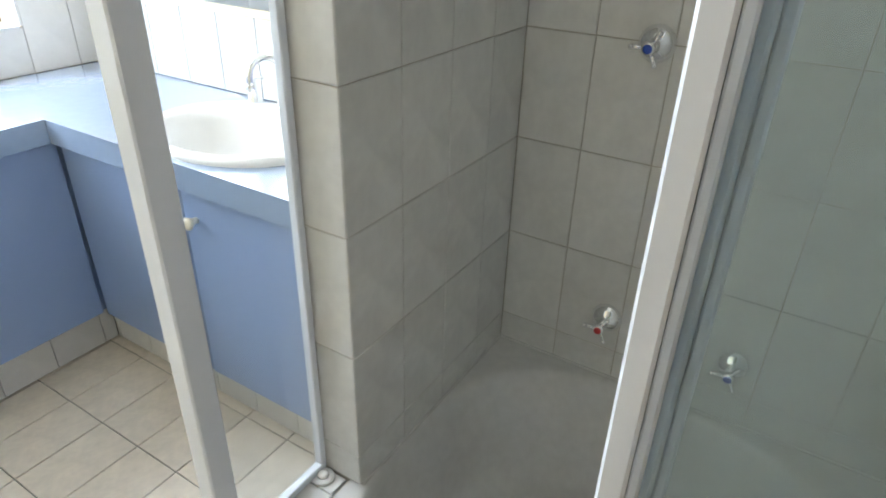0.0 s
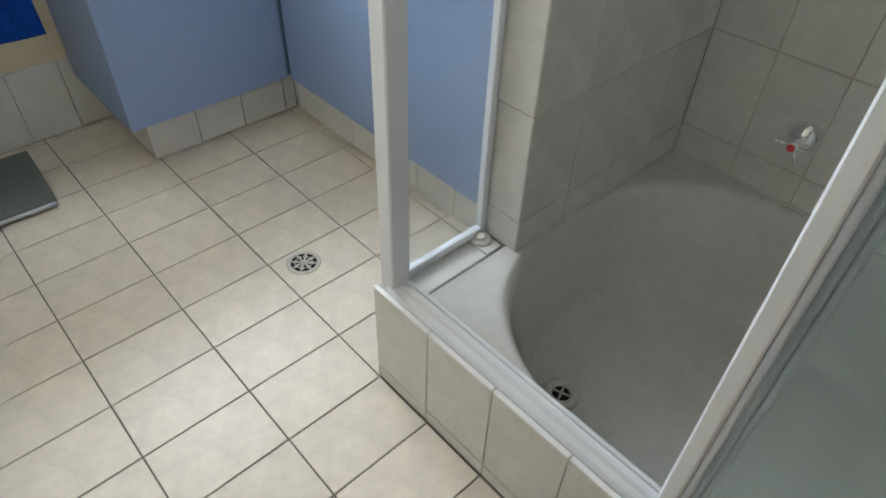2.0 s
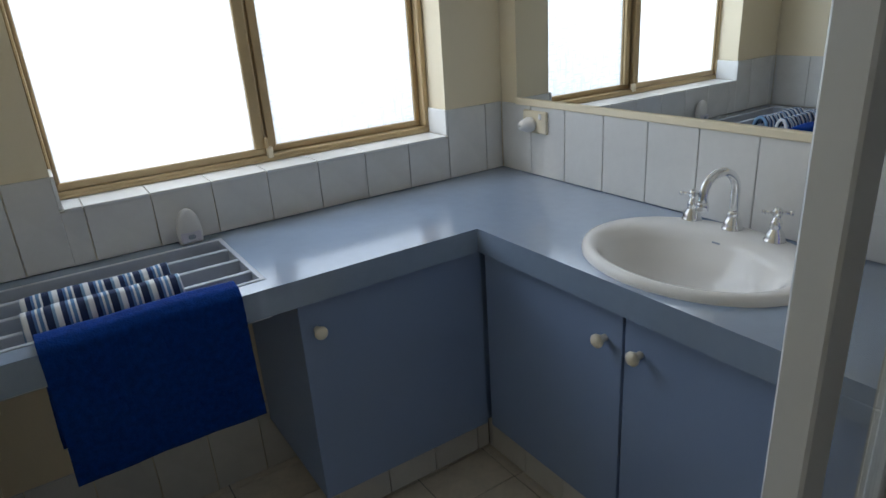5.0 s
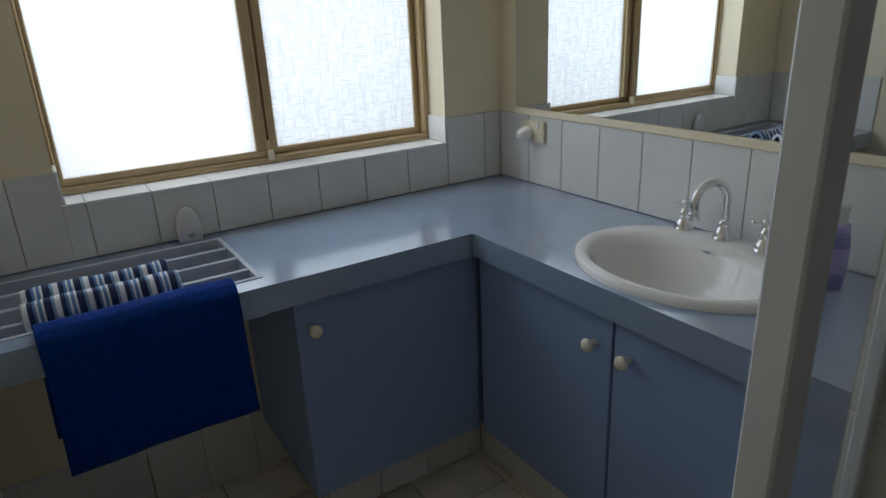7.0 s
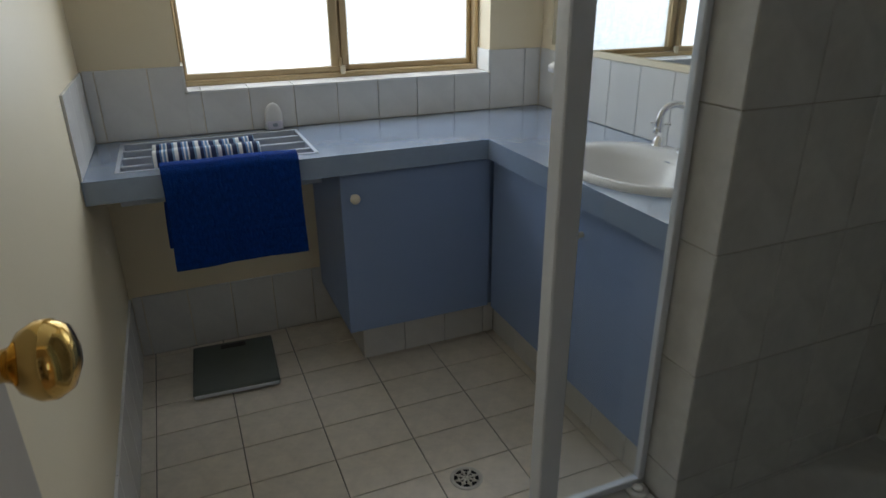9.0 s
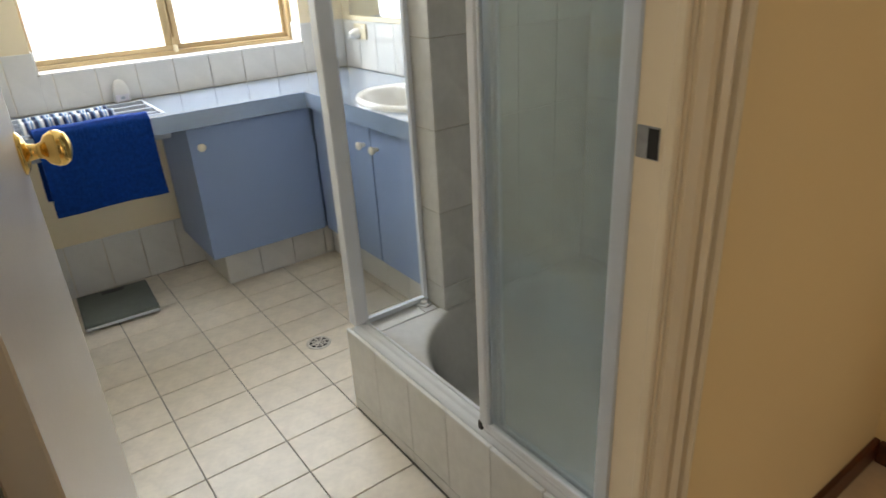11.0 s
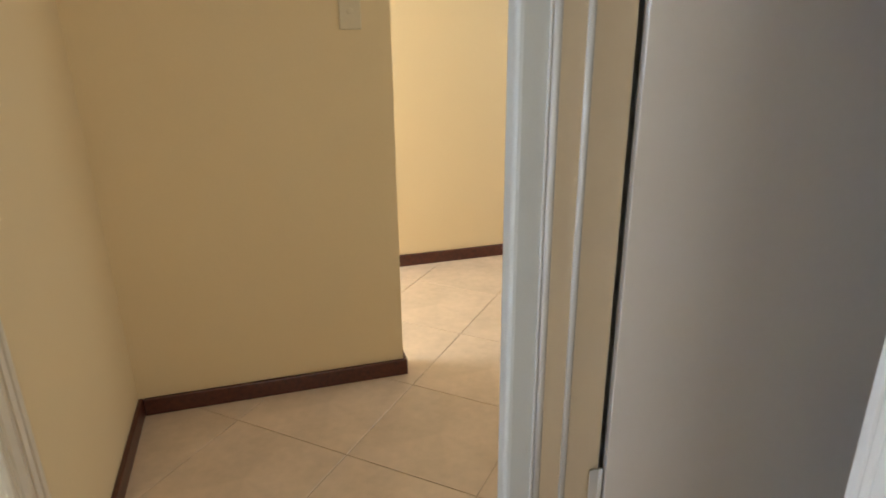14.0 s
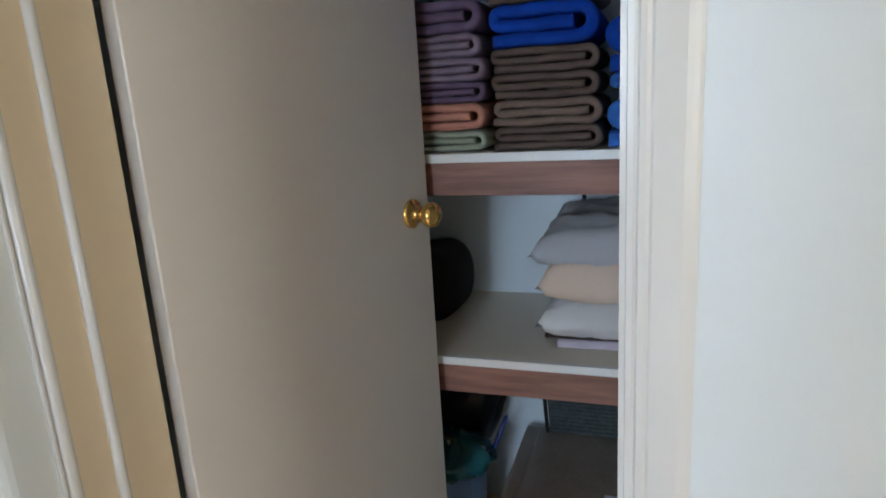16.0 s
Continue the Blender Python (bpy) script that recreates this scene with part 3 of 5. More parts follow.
def basin_tap(x, y):
    t = thing("basin_tap", "chrome pillar tap with a four-arm cross handle on the basin", "tap", x, y, CT + 0.018, "basin taps")
    part("base", lathe([(0.023, 0), (0.0235, 0.003), (0.022, 0.006), (0.0205, 0.008), (0.0205, 0.012), (0.018, 0.020), (0.0125, 0.028), (0.0115, 0.032), (0.0125, 0.035), (0.0125, 0.046), (0.0095, 0.050), (0.0075, 0.053), (0.0075, 0.064)], 28), CHROME, t)
    bm = bmesh.new()
    lathe([(0.009, 0.058), (0.0105, 0.062), (0.0105, 0.072), (0.007, 0.077), (0.003, 0.078)], 20, "z", (0, 0, 0), bm)
    for k in range(4):
        a = radians(35 + 90 * k)
        e = Vector((math.cos(a), math.sin(a), 0))
        tube([Vector((0, 0, 0.067)) + e * r for r in (0.006, 0.015, 0.025)], 0.0036, 10, bm)
        lathe([(0.001, -0.0055), (0.0045, -0.004), (0.0055, 0), (0.0045, 0.004), (0.001, 0.0055)], 10, "z", Vector((0, 0, 0.067)) + e * 0.027, bm)
    part("handle", bm, CHROME, t, "chrome cross handle")
    return t


basin_tap(-0.641, 0.806)
basin_tap(-0.430, 0.806)
spout = thing("spout", "chrome gooseneck spout between the basin taps", "tap", -0.536, 0.812, CT + 0.018)
part("base", lathe([(0.0235, 0), (0.024, 0.003), (0.0225, 0.006), (0.021, 0.008), (0.021, 0.012), (0.0185, 0.022), (0.0135, 0.030), (0.0125, 0.034), (0.0135, 0.037), (0.0135, 0.042), (0.011, 0.045)], 28), CHROME, spout)
pts = [(0, 0, 0.03), (0, 0, 0.07), (0, 0, 0.098)] + [(0, -0.045 + 0.045 * math.cos(a), 0.098 + 0.045 * math.sin(a)) for a in (radians(18 * k) for k in range(1, 11))] + [(0, -0.09, 0.085), (0, -0.09, 0.072)]
neck = part("neck", tube(pts, 0.0105, 16), CHROME, spout)
part("nozzle", lathe([(0.0125, 0.06), (0.0135, 0.063), (0.0135, 0.076), (0.0125, 0.08)], 18, "z", (0, -0.09, 0)), CHROME, neck)
spout.matrix_basis = pose(-0.536, 0.812, CT + 0.018, 0, 0, -14)

# mirror
mirror = thing("wall_mirror", "large frameless wall mirror above the tiled splashback", "mirror")
part("glass", box(-1.384, 0.876, 1.059, -0.02, 0.882, 1.95, 0.001), MIRROR, mirror)
part("ledge", box(-1.388, 0.870, 1.036, -0.002, 0.885, 1.058, 0.003), BATHWALL, mirror, "cream timber strip under the mirror")

# power point and plug-in
gpo = thing("power_point", "ivory plastic power point on the splashback", "power point", -1.288, 0.877, 0.988)
part("plate", box(-0.056, -0.011, -0.036, 0.056, 0.0, 0.036, 0.005, None, 2), IVORYPLASTIC, gpo)
part("switch", box(0.022, -0.014, 0.012, 0.034, -0.010, 0.028, 0.001), WHITEPLASTIC, gpo)
plug = thing("plug", "white round plug pushed into the power point", "plug", -1.303, 0.866, 0.980)
part("cap", lathe([(0.024, 0.0), (0.025, 0.012), (0.019, 0.03), (0.014, 0.044), (0.006, 0.047)], 22, "-y"), WHITEPLASTIC, plug)
part("slot", box(-0.007, -0.0475, -0.002, 0.007, -0.046, 0.002), STEEL, plug)

fresh = thing("air_freshener", "ivory and lilac plastic air freshener standing against the tiles", "air freshener", -1.444, -0.204, CT)
fb = bmesh.new()
rows = []
for z, w, dd in ((0, 0.029, 0.014), (0.004, 0.031, 0.016), (0.03, 0.032, 0.018), (0.055, 0.030, 0.016), (0.075, 0.024, 0.013), (0.088, 0.015, 0.009), (0.094, 0.004, 0.003)):
    rows.append([fb.verts.new((dd * math.copysign(abs(math.cos(t)) ** 0.6, math.cos(t)), w * math.copysign(abs(math.sin(t)) ** 0.8, math.sin(t)), z)) for t in (2 * math.pi * k / 24 for k in range(24))])
for p, q in zip(rows, rows[1:]):
    for k in range(24):
        fb.faces.new((p[k], p[(k + 1) % 24], q[(k + 1) % 24], q[k])).smooth = True
fb.faces.new(rows[0][::-1])
fb.faces.new(rows[-1])
part("shell", fb, FRESHWHITE, fresh)
part("base_band", box(0.012, -0.026, 0.004, 0.019, 0.026, 0.034, 0.004, None, 2), PALELILAC, fresh, "pale lilac lower band")
part("window", box(0.0175, -0.009, 0.014, 0.0205, 0.009, 0.026, 0.003), CARCASS, fresh)

bottle = thing("soap_bottle", "purple liquid-soap pump bottle on the worktop", "soap bottle", -0.263, 0.766, CT)
part("body", lathe([(0.019, 0), (0.0225, 0.004), (0.0235, 0.03), (0.0235, 0.095), (0.020, 0.112), (0.015, 0.118)], 28), PURPLE, bottle)
part("collar", lathe([(0.018, 0.114), (0.0195, 0.118), (0.0195, 0.130), (0.017, 0.133)], 24), LILAC, bottle, "lilac collar")
part("pump", lathe([(0.010, 0.132), (0.012, 0.136), (0.012, 0.158), (0.014, 0.162), (0.014, 0.172), (0.004, 0.175)], 20), WHITEPLASTIC, bottle, "white pump")
part("nozzle", tube([(0, 0, 0.166), (-0.02, -0.012, 0.168), (-0.036, -0.021, 0.163)], 0.005, 10), WHITEPLASTIC, bottle)
part("label_panel", lathe([(0.0239, 0.035), (0.0239, 0.088)], 28), LILAC, bottle, "pale printed panel")


# ---- towels over the slats ----
def draped(name, label, mat, path, y0, y1, thick, seed, wave=0.004, ny=40, bands=(), pile=0.0, back=0.0, step=0.012):
    """A towel laid over an edge: the path runs in x and z, the width along y."""
    ob = thing(name, label, "towel")
    rnd = random.Random(seed)
    ph = [rnd.uniform(0, 6) for _ in range(6)]
    pts = [Vector((p[0], 0, p[1])) for p in path]
    fine = []
    for p, q in zip(pts, pts[1:]):
        n = max(1, int((q - p).length / step))
        fine += [p.lerp(q, k / n) for k in range(n)]
    fine.append(pts[-1])
    bm = bmesh.new()
    grid = []
    for i, p in enumerate(fine):
        row = []
        d = (fine[min(i + 1, len(fine) - 1)] - fine[max(i - 1, 0)]).normalized()
        nrm = Vector((d.z, 0, -d.x))
        s = i / (len(fine) - 1)
        for k in range(ny + 1):
            v = k / ny
            y = y0 + (y1 - y0) * v + 0.004 * math.sin(5 * s + ph[0]) * (v - 0.5) * 2 - back * max(0.0, 1 - s / 0.45)
            calm = min(1.0, 10 * min(v, 1 - v)) * min(1.0, 12 * min(s, 1 - s))
            off = wave * (math.sin(v * 9 + ph[1] + 2 * s) + 0.6 * math.sin(v * 21 + ph[2] - 3 * s)) + (0.0012 if any(lo < s < hi for lo, hi in bands) else 0)
            off += calm * (0.0016 * noise.noise(Vector((s * 40, v * 60, seed))) + pile * noise.noise(Vector((s * 170, v * 130, seed + 4))))
            row.append(bm.verts.new(p + nrm * off * min(1, 3 * abs(p.z - fine[len(fine) // 2].z) / 0.1 + 0.25) + Vector((0, y, 0.003 * math.sin(v * 7 + ph[3]) * s))))
        grid.append(row)
    for r, q in zip(grid, grid[1:]):
        for k in range(ny):
            bm.faces.new((r[k], r[k + 1], q[k + 1], q[k])).smooth = True
    cloth = part("cloth", bm, mat, ob)
    mod = cloth.modifiers.new("thickness", "SOLIDIFY")
    mod.thickness, mod.offset = thick, 0
    return ob


blue = draped("towel", "royal-blue terry bath towel hung over the worktop's front edge", BLUETOWEL,
       [(-1.066, 0.57), (-1.066, 0.735), (-1.064, 0.800), (-1.052, 0.820), (-1.03, 0.826), (-1.006, 0.824), (-0.990, 0.812), (-0.983, 0.78), (-0.982, 0.66), (-0.984, 0.53)], -0.586, -0.206, 0.020, 3, 0.0018, 130, ((0.80, 0.835), (0.855, 0.87)), 0.0014, 0.006, 0.004)
draped("hand_towel", "folded striped hand towel in navy, white and sky blue", STRIPE,
       [(-1.260, 0.74), (-1.258, 0.80), (-1.252, 0.822), (-1.239, 0.834), (-1.224, 0.832), (-1.212, 0.815), (-1.208, 0.74)], -0.604, -0.300, 0.013, 7, 0.0035)
draped("hand_towel", "folded striped hand towel in navy, white and sky blue", STRIPE,
       [(-1.163, 0.73), (-1.161, 0.80), (-1.156, 0.824), (-1.144, 0.838), (-1.131, 0.835), (-1.119, 0.815), (-1.115, 0.73)], -0.604, -0.295, 0.013, 9, 0.0035)

# ---- bathroom scales ----
scales = thing("bathroom_scales", "dark grey-green flat bathroom scales on the tiled floor", "scales", -1.240, -0.463, 0, rz=-3)
part("platform", box(-0.155, -0.142, 0.012, 0.155, 0.142, 0.034, 0.006, None, 2), SCALEDARK, scales)
part("display", box(-0.135, -0.045, 0.034, -0.108, 0.045, 0.036, 0.001), BLACKPLASTIC, scales, "black display window")
part("trim_edge", box(0.150, -0.140, 0.010, 0.158, 0.140, 0.024, 0.003), GREYALU, scales, "pale metal edge")
for x in (-0.12, 0.12):
    for y in (-0.11, 0.11):
        part("foot", lathe([(0.018, 0), (0.018, 0.013)], 14, "z", (x, y, 0)), BLACKPLASTIC, scales)

# ---- floor drain ----
drain = thing("floor_drain", "round chrome floor grate with a flower pattern of slots", "floor drain", -0.42, 0.075, 0)
part("rim", lathe([(0.046, -0.003), (0.046, 0.0015), (0.043, 0.0025), (0.035, 0.0022), (0.035, -0.003)], 36), PALESTEEL, drain)
part("well", lathe([(0.036, -0.0035), (0.036, 0.0008)], 28), HOLESHADE, drain)
gr = bmesh.new()
for k in range(8):
    a = math.pi * k / 4
    e, s_ = Vector((math.cos(a), math.sin(a), 0)), Vector((-math.sin(a), math.cos(a), 0))
    tube([e * 0.006 + Vector((0, 0, 0.0012)), e * 0.036 + Vector((0, 0, 0.0012))], 0.0036, 6, gr)
    tube([e * 0.02 - s_ * 0.006 + Vector((0, 0, 0.0012)), e * 0.03 + Vector((0, 0, 0.0012)), e * 0.02 + s_ * 0.006 + Vector((0, 0, 0.0012))], 0.0028, 6, gr)
lathe([(0.008, 0), (0.008, 0.003)], 14, "z", (0, 0, 0), gr)
part("grate", gr, PALESTEEL, drain)

# ---- bath ----
bath = thing("bath", "grey-white acrylic shower bath with a rounded end, set in a hob", "bath", 0.008, 0, 0)
BX, BY, A, B, NB = 0.560, 0.460, 0.446, 0.412, 96
def oval(a, b, z, ox=0.0, oy=0.0, e=2.6):
    out = []
    for k in range(NB):
        t = 2 * math.pi * k / NB
        c, s_ = math.cos(t), math.sin(t)
        out.append((BX + ox + a * math.copysign(abs(c) ** (2 / e), c), BY + oy + b * math.copysign(abs(s_) ** (2 / e), s_), z))
    return out
RZ = 0.296
bx0, bx1, by0, by1 = 0.088, 1.022, 0.035, 0.89
flat = []
for p in oval(A, B, RZ):
    d = Vector((p[0] - BX, p[1] - BY))
    far = min([(bx1 - BX) / d.x if d.x > 1e-6 else 99, (bx0 - BX) / d.x if d.x < -1e-6 else 99, (by1 - BY) / d.y if d.y > 1e-6 else 99, (by0 - BY) / d.y if d.y < -1e-6 else 99])
    flat.append((BX + d.x * far, BY + d.y * far, RZ))
loops = [[(x, y, RZ - 0.03) for x, y, z in flat], flat, oval(A + 0.02, B + 0.02, RZ), oval(A + 0.008, B + 0.008, RZ - 0.0005), oval(A, B, RZ - 0.004), oval(A - 0.008, B - 0.008, RZ - 0.014), oval(A - 0.013, B - 0.013, RZ - 0.035), oval(A - 0.035, B - 0.035, RZ - 0.10),
         oval(A - 0.055, B - 0.055, RZ - 0.19), oval(A - 0.064, B - 0.064, 0.066, e=2.5), oval(A - 0.071, B - 0.071, 0.044, e=2.5), oval(A - 0.084, B - 0.084, 0.027, e=2.45), oval(A - 0.103, B - 0.103, 0.0185, e=2.4), oval(A - 0.13, B - 0.13, 0.016, e=2.4), oval(0.2, 0.17, 0.014), oval(0.04, 0.04, 0.012)]
tb = bmesh.new()
prev = None
for n, loop in enumerate(loops):
    ring = [tb.verts.new(p) for p in loop]
    if prev:
        for k in range(NB):
            tb.faces.new((prev[k], prev[(k + 1) % NB], ring[(k + 1) % NB], ring[k])).smooth = n > 2
    prev = ring
tb.faces.new(prev)
bmesh.ops.recalc_face_normals(tb, faces=tb.faces)
part("tub", tb, ACRYLIC, bath)
waste = part("waste", lathe([(0.041, 0.016), (0.041, 0.028), (0.036, 0.033), (0.024, 0.031), (0.0195, 0.020)], 28, "z", (0.314, 0.26, 0)), PALESTEEL, bath, "metal waste ring")
part("waste_hole", lathe([(0.0195, 0.017), (0.0195, 0.0225)], 20, "z", (0.314, 0.26, 0)), HOLESHADE, waste)
cr = bmesh.new()
for k in range(2):
    a = radians(20 + 90 * k)
    e = Vector((math.cos(a), math.sin(a), 0)) * 0.018
    tube([Vector((0.314, 0.26, 0.0265)) - e, Vector((0.314, 0.26, 0.0265)) + e], 0.0028, 6, cr)
part("waste_cross", cr, PALESTEEL, waste)
structure("trim_bath_sealant", box(0.1235, 0.8845, 0.2945, 1.0265, 0.8915, 0.3005, 0.002, None, 2), ACRYLIC, "pale sealant bead between bath and tiles")
structure("trim_bath_sealant_end", box(0.1215, 0.286, 0.2945, 0.1285, 0.8840, 0.3005, 0.002, None, 2), ACRYLIC, "pale sealant bead between bath and nib tiles")
HOB = wall("wall_hob", [(0.0025, 0.0025, 0, 1.035, 0.034, 0.286), (0.0025, 0.034, 0, 0.092, 0.284, 0.286)], WALLGROUT, "tiled hob in front of the bath")
button = thing("overflow_cap", "white round plastic cap on the tiled bath ledge", "cap", 0.046, 0.257, 0.296)
part("base", lathe([(0.023, 0), (0.023, 0.004), (0.017, 0.006)], 24), WHITEPLASTIC, button)
part("button", lathe([(0.012, 0.005), (0.012, 0.011), (0.007, 0.013)], 20), CERAMIC, button)


def wall_tap(x, z, cap):
    t = thing("wall_tap", "chrome wall tap with a three-arm handle on the tiles", "tap", x, 0.89, z, "bath taps")
    part("flange", lathe([(0.037, 0), (0.037, 0.003), (0.034, 0.010), (0.027, 0.019), (0.016, 0.024), (0.011, 0.028), (0.0095, 0.052)], 28, "-y"), CHROME, t)
    bm = bmesh.new()
    lathe([(0.010, 0.048), (0.0135, 0.052), (0.0135, 0.062), (0.010, 0.066)], 20, "-y", (0, 0, 0), bm)
    for k in range(3):
        a = radians(-60 + 120 * k)
        e = Vector((math.cos(a), 0, math.sin(a)))
        tube([Vector((0, -0.057, 0)) + e * 0.010, Vector((0, -0.058, 0)) + e * 0.022, Vector((0, -0.060, 0)) + e * 0.033], 0.0046, 10, bm)
        lathe([(0.001, -0.006), (0.0052, -0.003), (0.0056, 0.001), (0.004, 0.005), (0.001, 0.006)], 10, "-y", Vector((0, -0.060, 0)) + e * 0.033, bm)
    h = part("handle", bm, CHROME, t, "chrome three-arm handle")
    part("button", lathe([(0.009, 0.066), (0.008, 0.069), (0.003, 0.070)], 16, "-y"), cap, h)


RED = material("red_button", (0.5, 0.03, 0.03), 0.3)
BLUE = material("blue_button", (0.03, 0.08, 0.4), 0.3)
wall_tap(0.400, 1.106, BLUE)
wall_tap(0.399, 0.466, RED)
wall_tap(0.690, 0.458, BLUE)

# ---- shower screen ----
screen = thing("shower_screen", "white-framed sliding glass shower screen standing half open on the bath hob", "shower screen")
ZT = 1.92
def extruded(profile, x0, x1):
    """A moulding: pairs of y and z, drawn out along x."""
    bm = bmesh.new()
    ends = [[bm.verts.new((x, y, z)) for y, z in profile] for x in (x0, x1)]
    n = len(profile)
    for k in range(n):
        bm.faces.new((ends[0][k], ends[0][(k + 1) % n], ends[1][(k + 1) % n], ends[1][k]))
    bm.faces.new(ends[0][::-1])
    bm.faces.new(ends[1])
    bmesh.ops.recalc_face_normals(bm, faces=bm.faces)
    return bm


part("bottom_track", extruded([(0.010, 0.290), (0.010, 0.297), (0.014, 0.306), (0.022, 0.313), (0.026, 0.321), (0.030, 0.324), (0.046, 0.325), (0.050, 0.321), (0.050, 0.290)], 0.030, 0.988), WHITEALU, screen, "white aluminium bottom track")
part("track_lip", box(0.648, 0.000, 0.3255, 0.968, 0.011, 0.3375, 0.002), WHITEALU, screen)
part("track_lip", box(0.06, 0.036, 0.322, 0.988, 0.044, 0.332, 0.002), WHITEALU, screen)
part("corner_post", box(0.025, 0.002, 0.3235, 0.062, 0.046, ZT, 0.003), WHITEALU, screen, "white square corner post")
part("top_track", box(0.02, 0.002, ZT, 1.01, 0.05, ZT + 0.04, 0.003), WHITEALU, screen)
part("wall_jamb", box(0.988, -0.004, 0.288, 1.0155, 0.048, ZT, 0.003), WHITEALU, screen, "white wall channel")
ret = part("return_panel", rect_frame(0.018, 0.036, 0.046, 0.300, 0.281, ZT, 0.016, 0.002), WHITEALU, screen, "white framed fixed return panel")
g = part("return_glass", box(0.025, 0.062, 0.316, 0.029, 0.265, ZT - 0.016), PANEGLASS, ret)
g.visible_shadow = False
def sash(kind, x0, x1, y, mat, lab):
    """A framed glass leaf of the screen: two stiles, two rails, a pane and its seal."""
    part(kind + "_stile", box(x0, y - 0.008, 0.338, x0 + 0.024, y + 0.008, ZT - 0.01, 0.003), mat, screen, lab)
    part(kind + "_seal", box(x0 + 0.0245, y - 0.006, 0.338, x0 + 0.034, y + 0.004, ZT - 0.01, 0.002), GREYALU, screen)
    part(kind + "_stile", box(x1 - 0.02, y - 0.008, 0.338, x1, y + 0.008, ZT - 0.01, 0.003), GREYALU, screen)
    part(kind + "_rail", box(x0 + 0.024, y - 0.007, 0.338, x1 - 0.02, y + 0.007, 0.356, 0.002), mat, screen)
    part(kind + "_rail", box(x0 + 0.024, y - 0.007, ZT - 0.03, x1 - 0.02, y + 0.007, ZT - 0.01, 0.002), mat, screen)
    gl = part(kind + "_glass", box(x0 + 0.024, y - 0.002, 0.356, x1 - 0.02, y + 0.002, ZT - 0.03), GLASS, screen, "hazy clear glass")
    gl.visible_shadow = False


sash("sliding_door", 0.638, 0.986, 0.006, WHITEALU, "white sliding door frame, slid back")
for x in (0.634, 0.968):
    part("runner_block", box(x, -0.004, 0.328, x + 0.014, 0.012, 0.350, 0.002), BLACKPLASTIC, screen, "black plastic guide block")
sash("fixed_panel", 0.656, 0.986, 0.027, GREYALU, "satin fixed panel frame")

# ---- doors ----
def door_knob(parent, x, y, side):
    bm = bmesh.new()
    lathe([(0.032, 0.0), (0.032, 0.003), (0.026, 0.008), (0.013, 0.012), (0.011, 0.024), (0.013, 0.030), (0.022, 0.036), (0.0275, 0.046), (0.0275, 0.055), (0.022, 0.064), (0.010, 0.069), (0.003, 0.070)], 32, side, (x, y, 0), bm)
    return part("door_knob", bm, BRASS, parent, "polished brass knob")


def leaf(name, label, x, y, rz, width, mat):
    """A flush door hung at its origin, lying along its own x."""
    ob = tagged(new(name), label, "door", "", "structure")
    ob.matrix_basis = pose(x, y, 0, 0, 0, rz)
    part("panel", box(0, -0.0175, 0.012, width, 0.0175, 2.04, 0.002), mat, ob)
    return ob


bd = leaf("door_1", "white painted flush door standing open into the bathroom, brass knob", 1.05, -0.754, 180 - 5.6, 0.70, DOORPAINT)
for sd, y in (("-y", -0.0175), ("y", 0.0175)):
    k = door_knob(bd, 0.645, y, sd)
    k.location.z = 1.065
part("latch_plate", box(0.6995, -0.012, 1.05, 0.7012, 0.012, 1.11), BRASS, bd, "brass latch plate")
cd = leaf("door_2", "white painted flush cupboard door standing ajar inwards, brass knob", 2.357, -0.112, -16.7, 0.648, DOORPAINT)
for sd, y in (("-y", -0.0175), ("y", 0.0175)):
    k = door_knob(cd, 0.588, y, sd)
    k.location.z = 1.1
for z in (0.27, 1.75):
    hn = tagged(new("hinge"), "white painted butt hinge on the cupboard door lining", "hinge", "", "structure")
    hn.matrix_basis = pose(2.348, -0.112, z)
    part("knuckle", lathe([(0.006, -0.045), (0.006, 0.045)], 12), GLOSSWHITE, hn)
    part("leaf_plate", box(-0.03, -0.001, -0.045, 0.0, 0.002, 0.045), GLOSSWHITE, hn)

# ---- light switch ----
sw = thing("light_switch", "cream plastic light switch on the cream hall wall", "light switch", 1.955, 0.978, 1.378)
part("plate", box(-0.036, -0.009, -0.057, 0.036, 0, 0.057, 0.004, None, 2), SWITCHCREAM, sw)
part("rocker", lathe([(0.011, 0.008), (0.011, 0.011), (0.008, 0.012)], 18, "-y"), SWITCHCREAM, sw)

# ---- linen cupboard ----
for z, nm in ((1.216, "upper"), (0.733, "lower")):
    sh = thing("shelf", "white melamine shelf with a reddish timber front rail" , "shelf", group="cupboard shelves")
    part("board", box(3.014, -1.0, z - 0.018, 3.52, 0.05, z), SHELFWHITE, sh)
    part("edge_strip", box(3.0, -1.0, z - 0.019, 3.0135, 0.05, z + 0.001, 0.001), WHITEPLASTIC, sh, "white edge strip")
    part("front_rail", box(3.012, -1.0, z - 0.094, 3.032, 0.05, z - 0.0185, 0.001), REDWOOD, sh, "reddish timber rail")
sh = thing("shelf", "white melamine top shelf with a reddish timber front rail", "shelf", group="cupboard shelves")
part("board", box(3.014, -1.0, 1.702, 3.52, 0.05, 1.72), SHELFWHITE, sh)
part("front_rail", box(3.012, -1.0, 1.63, 3.032, 0.05, 1.7015, 0.001), REDWOOD, sh)


def terry(name, c):
    return material(name, c, 0.95, var=0.2, scale=25, fine=400, bump=1.0, spec=0.15)


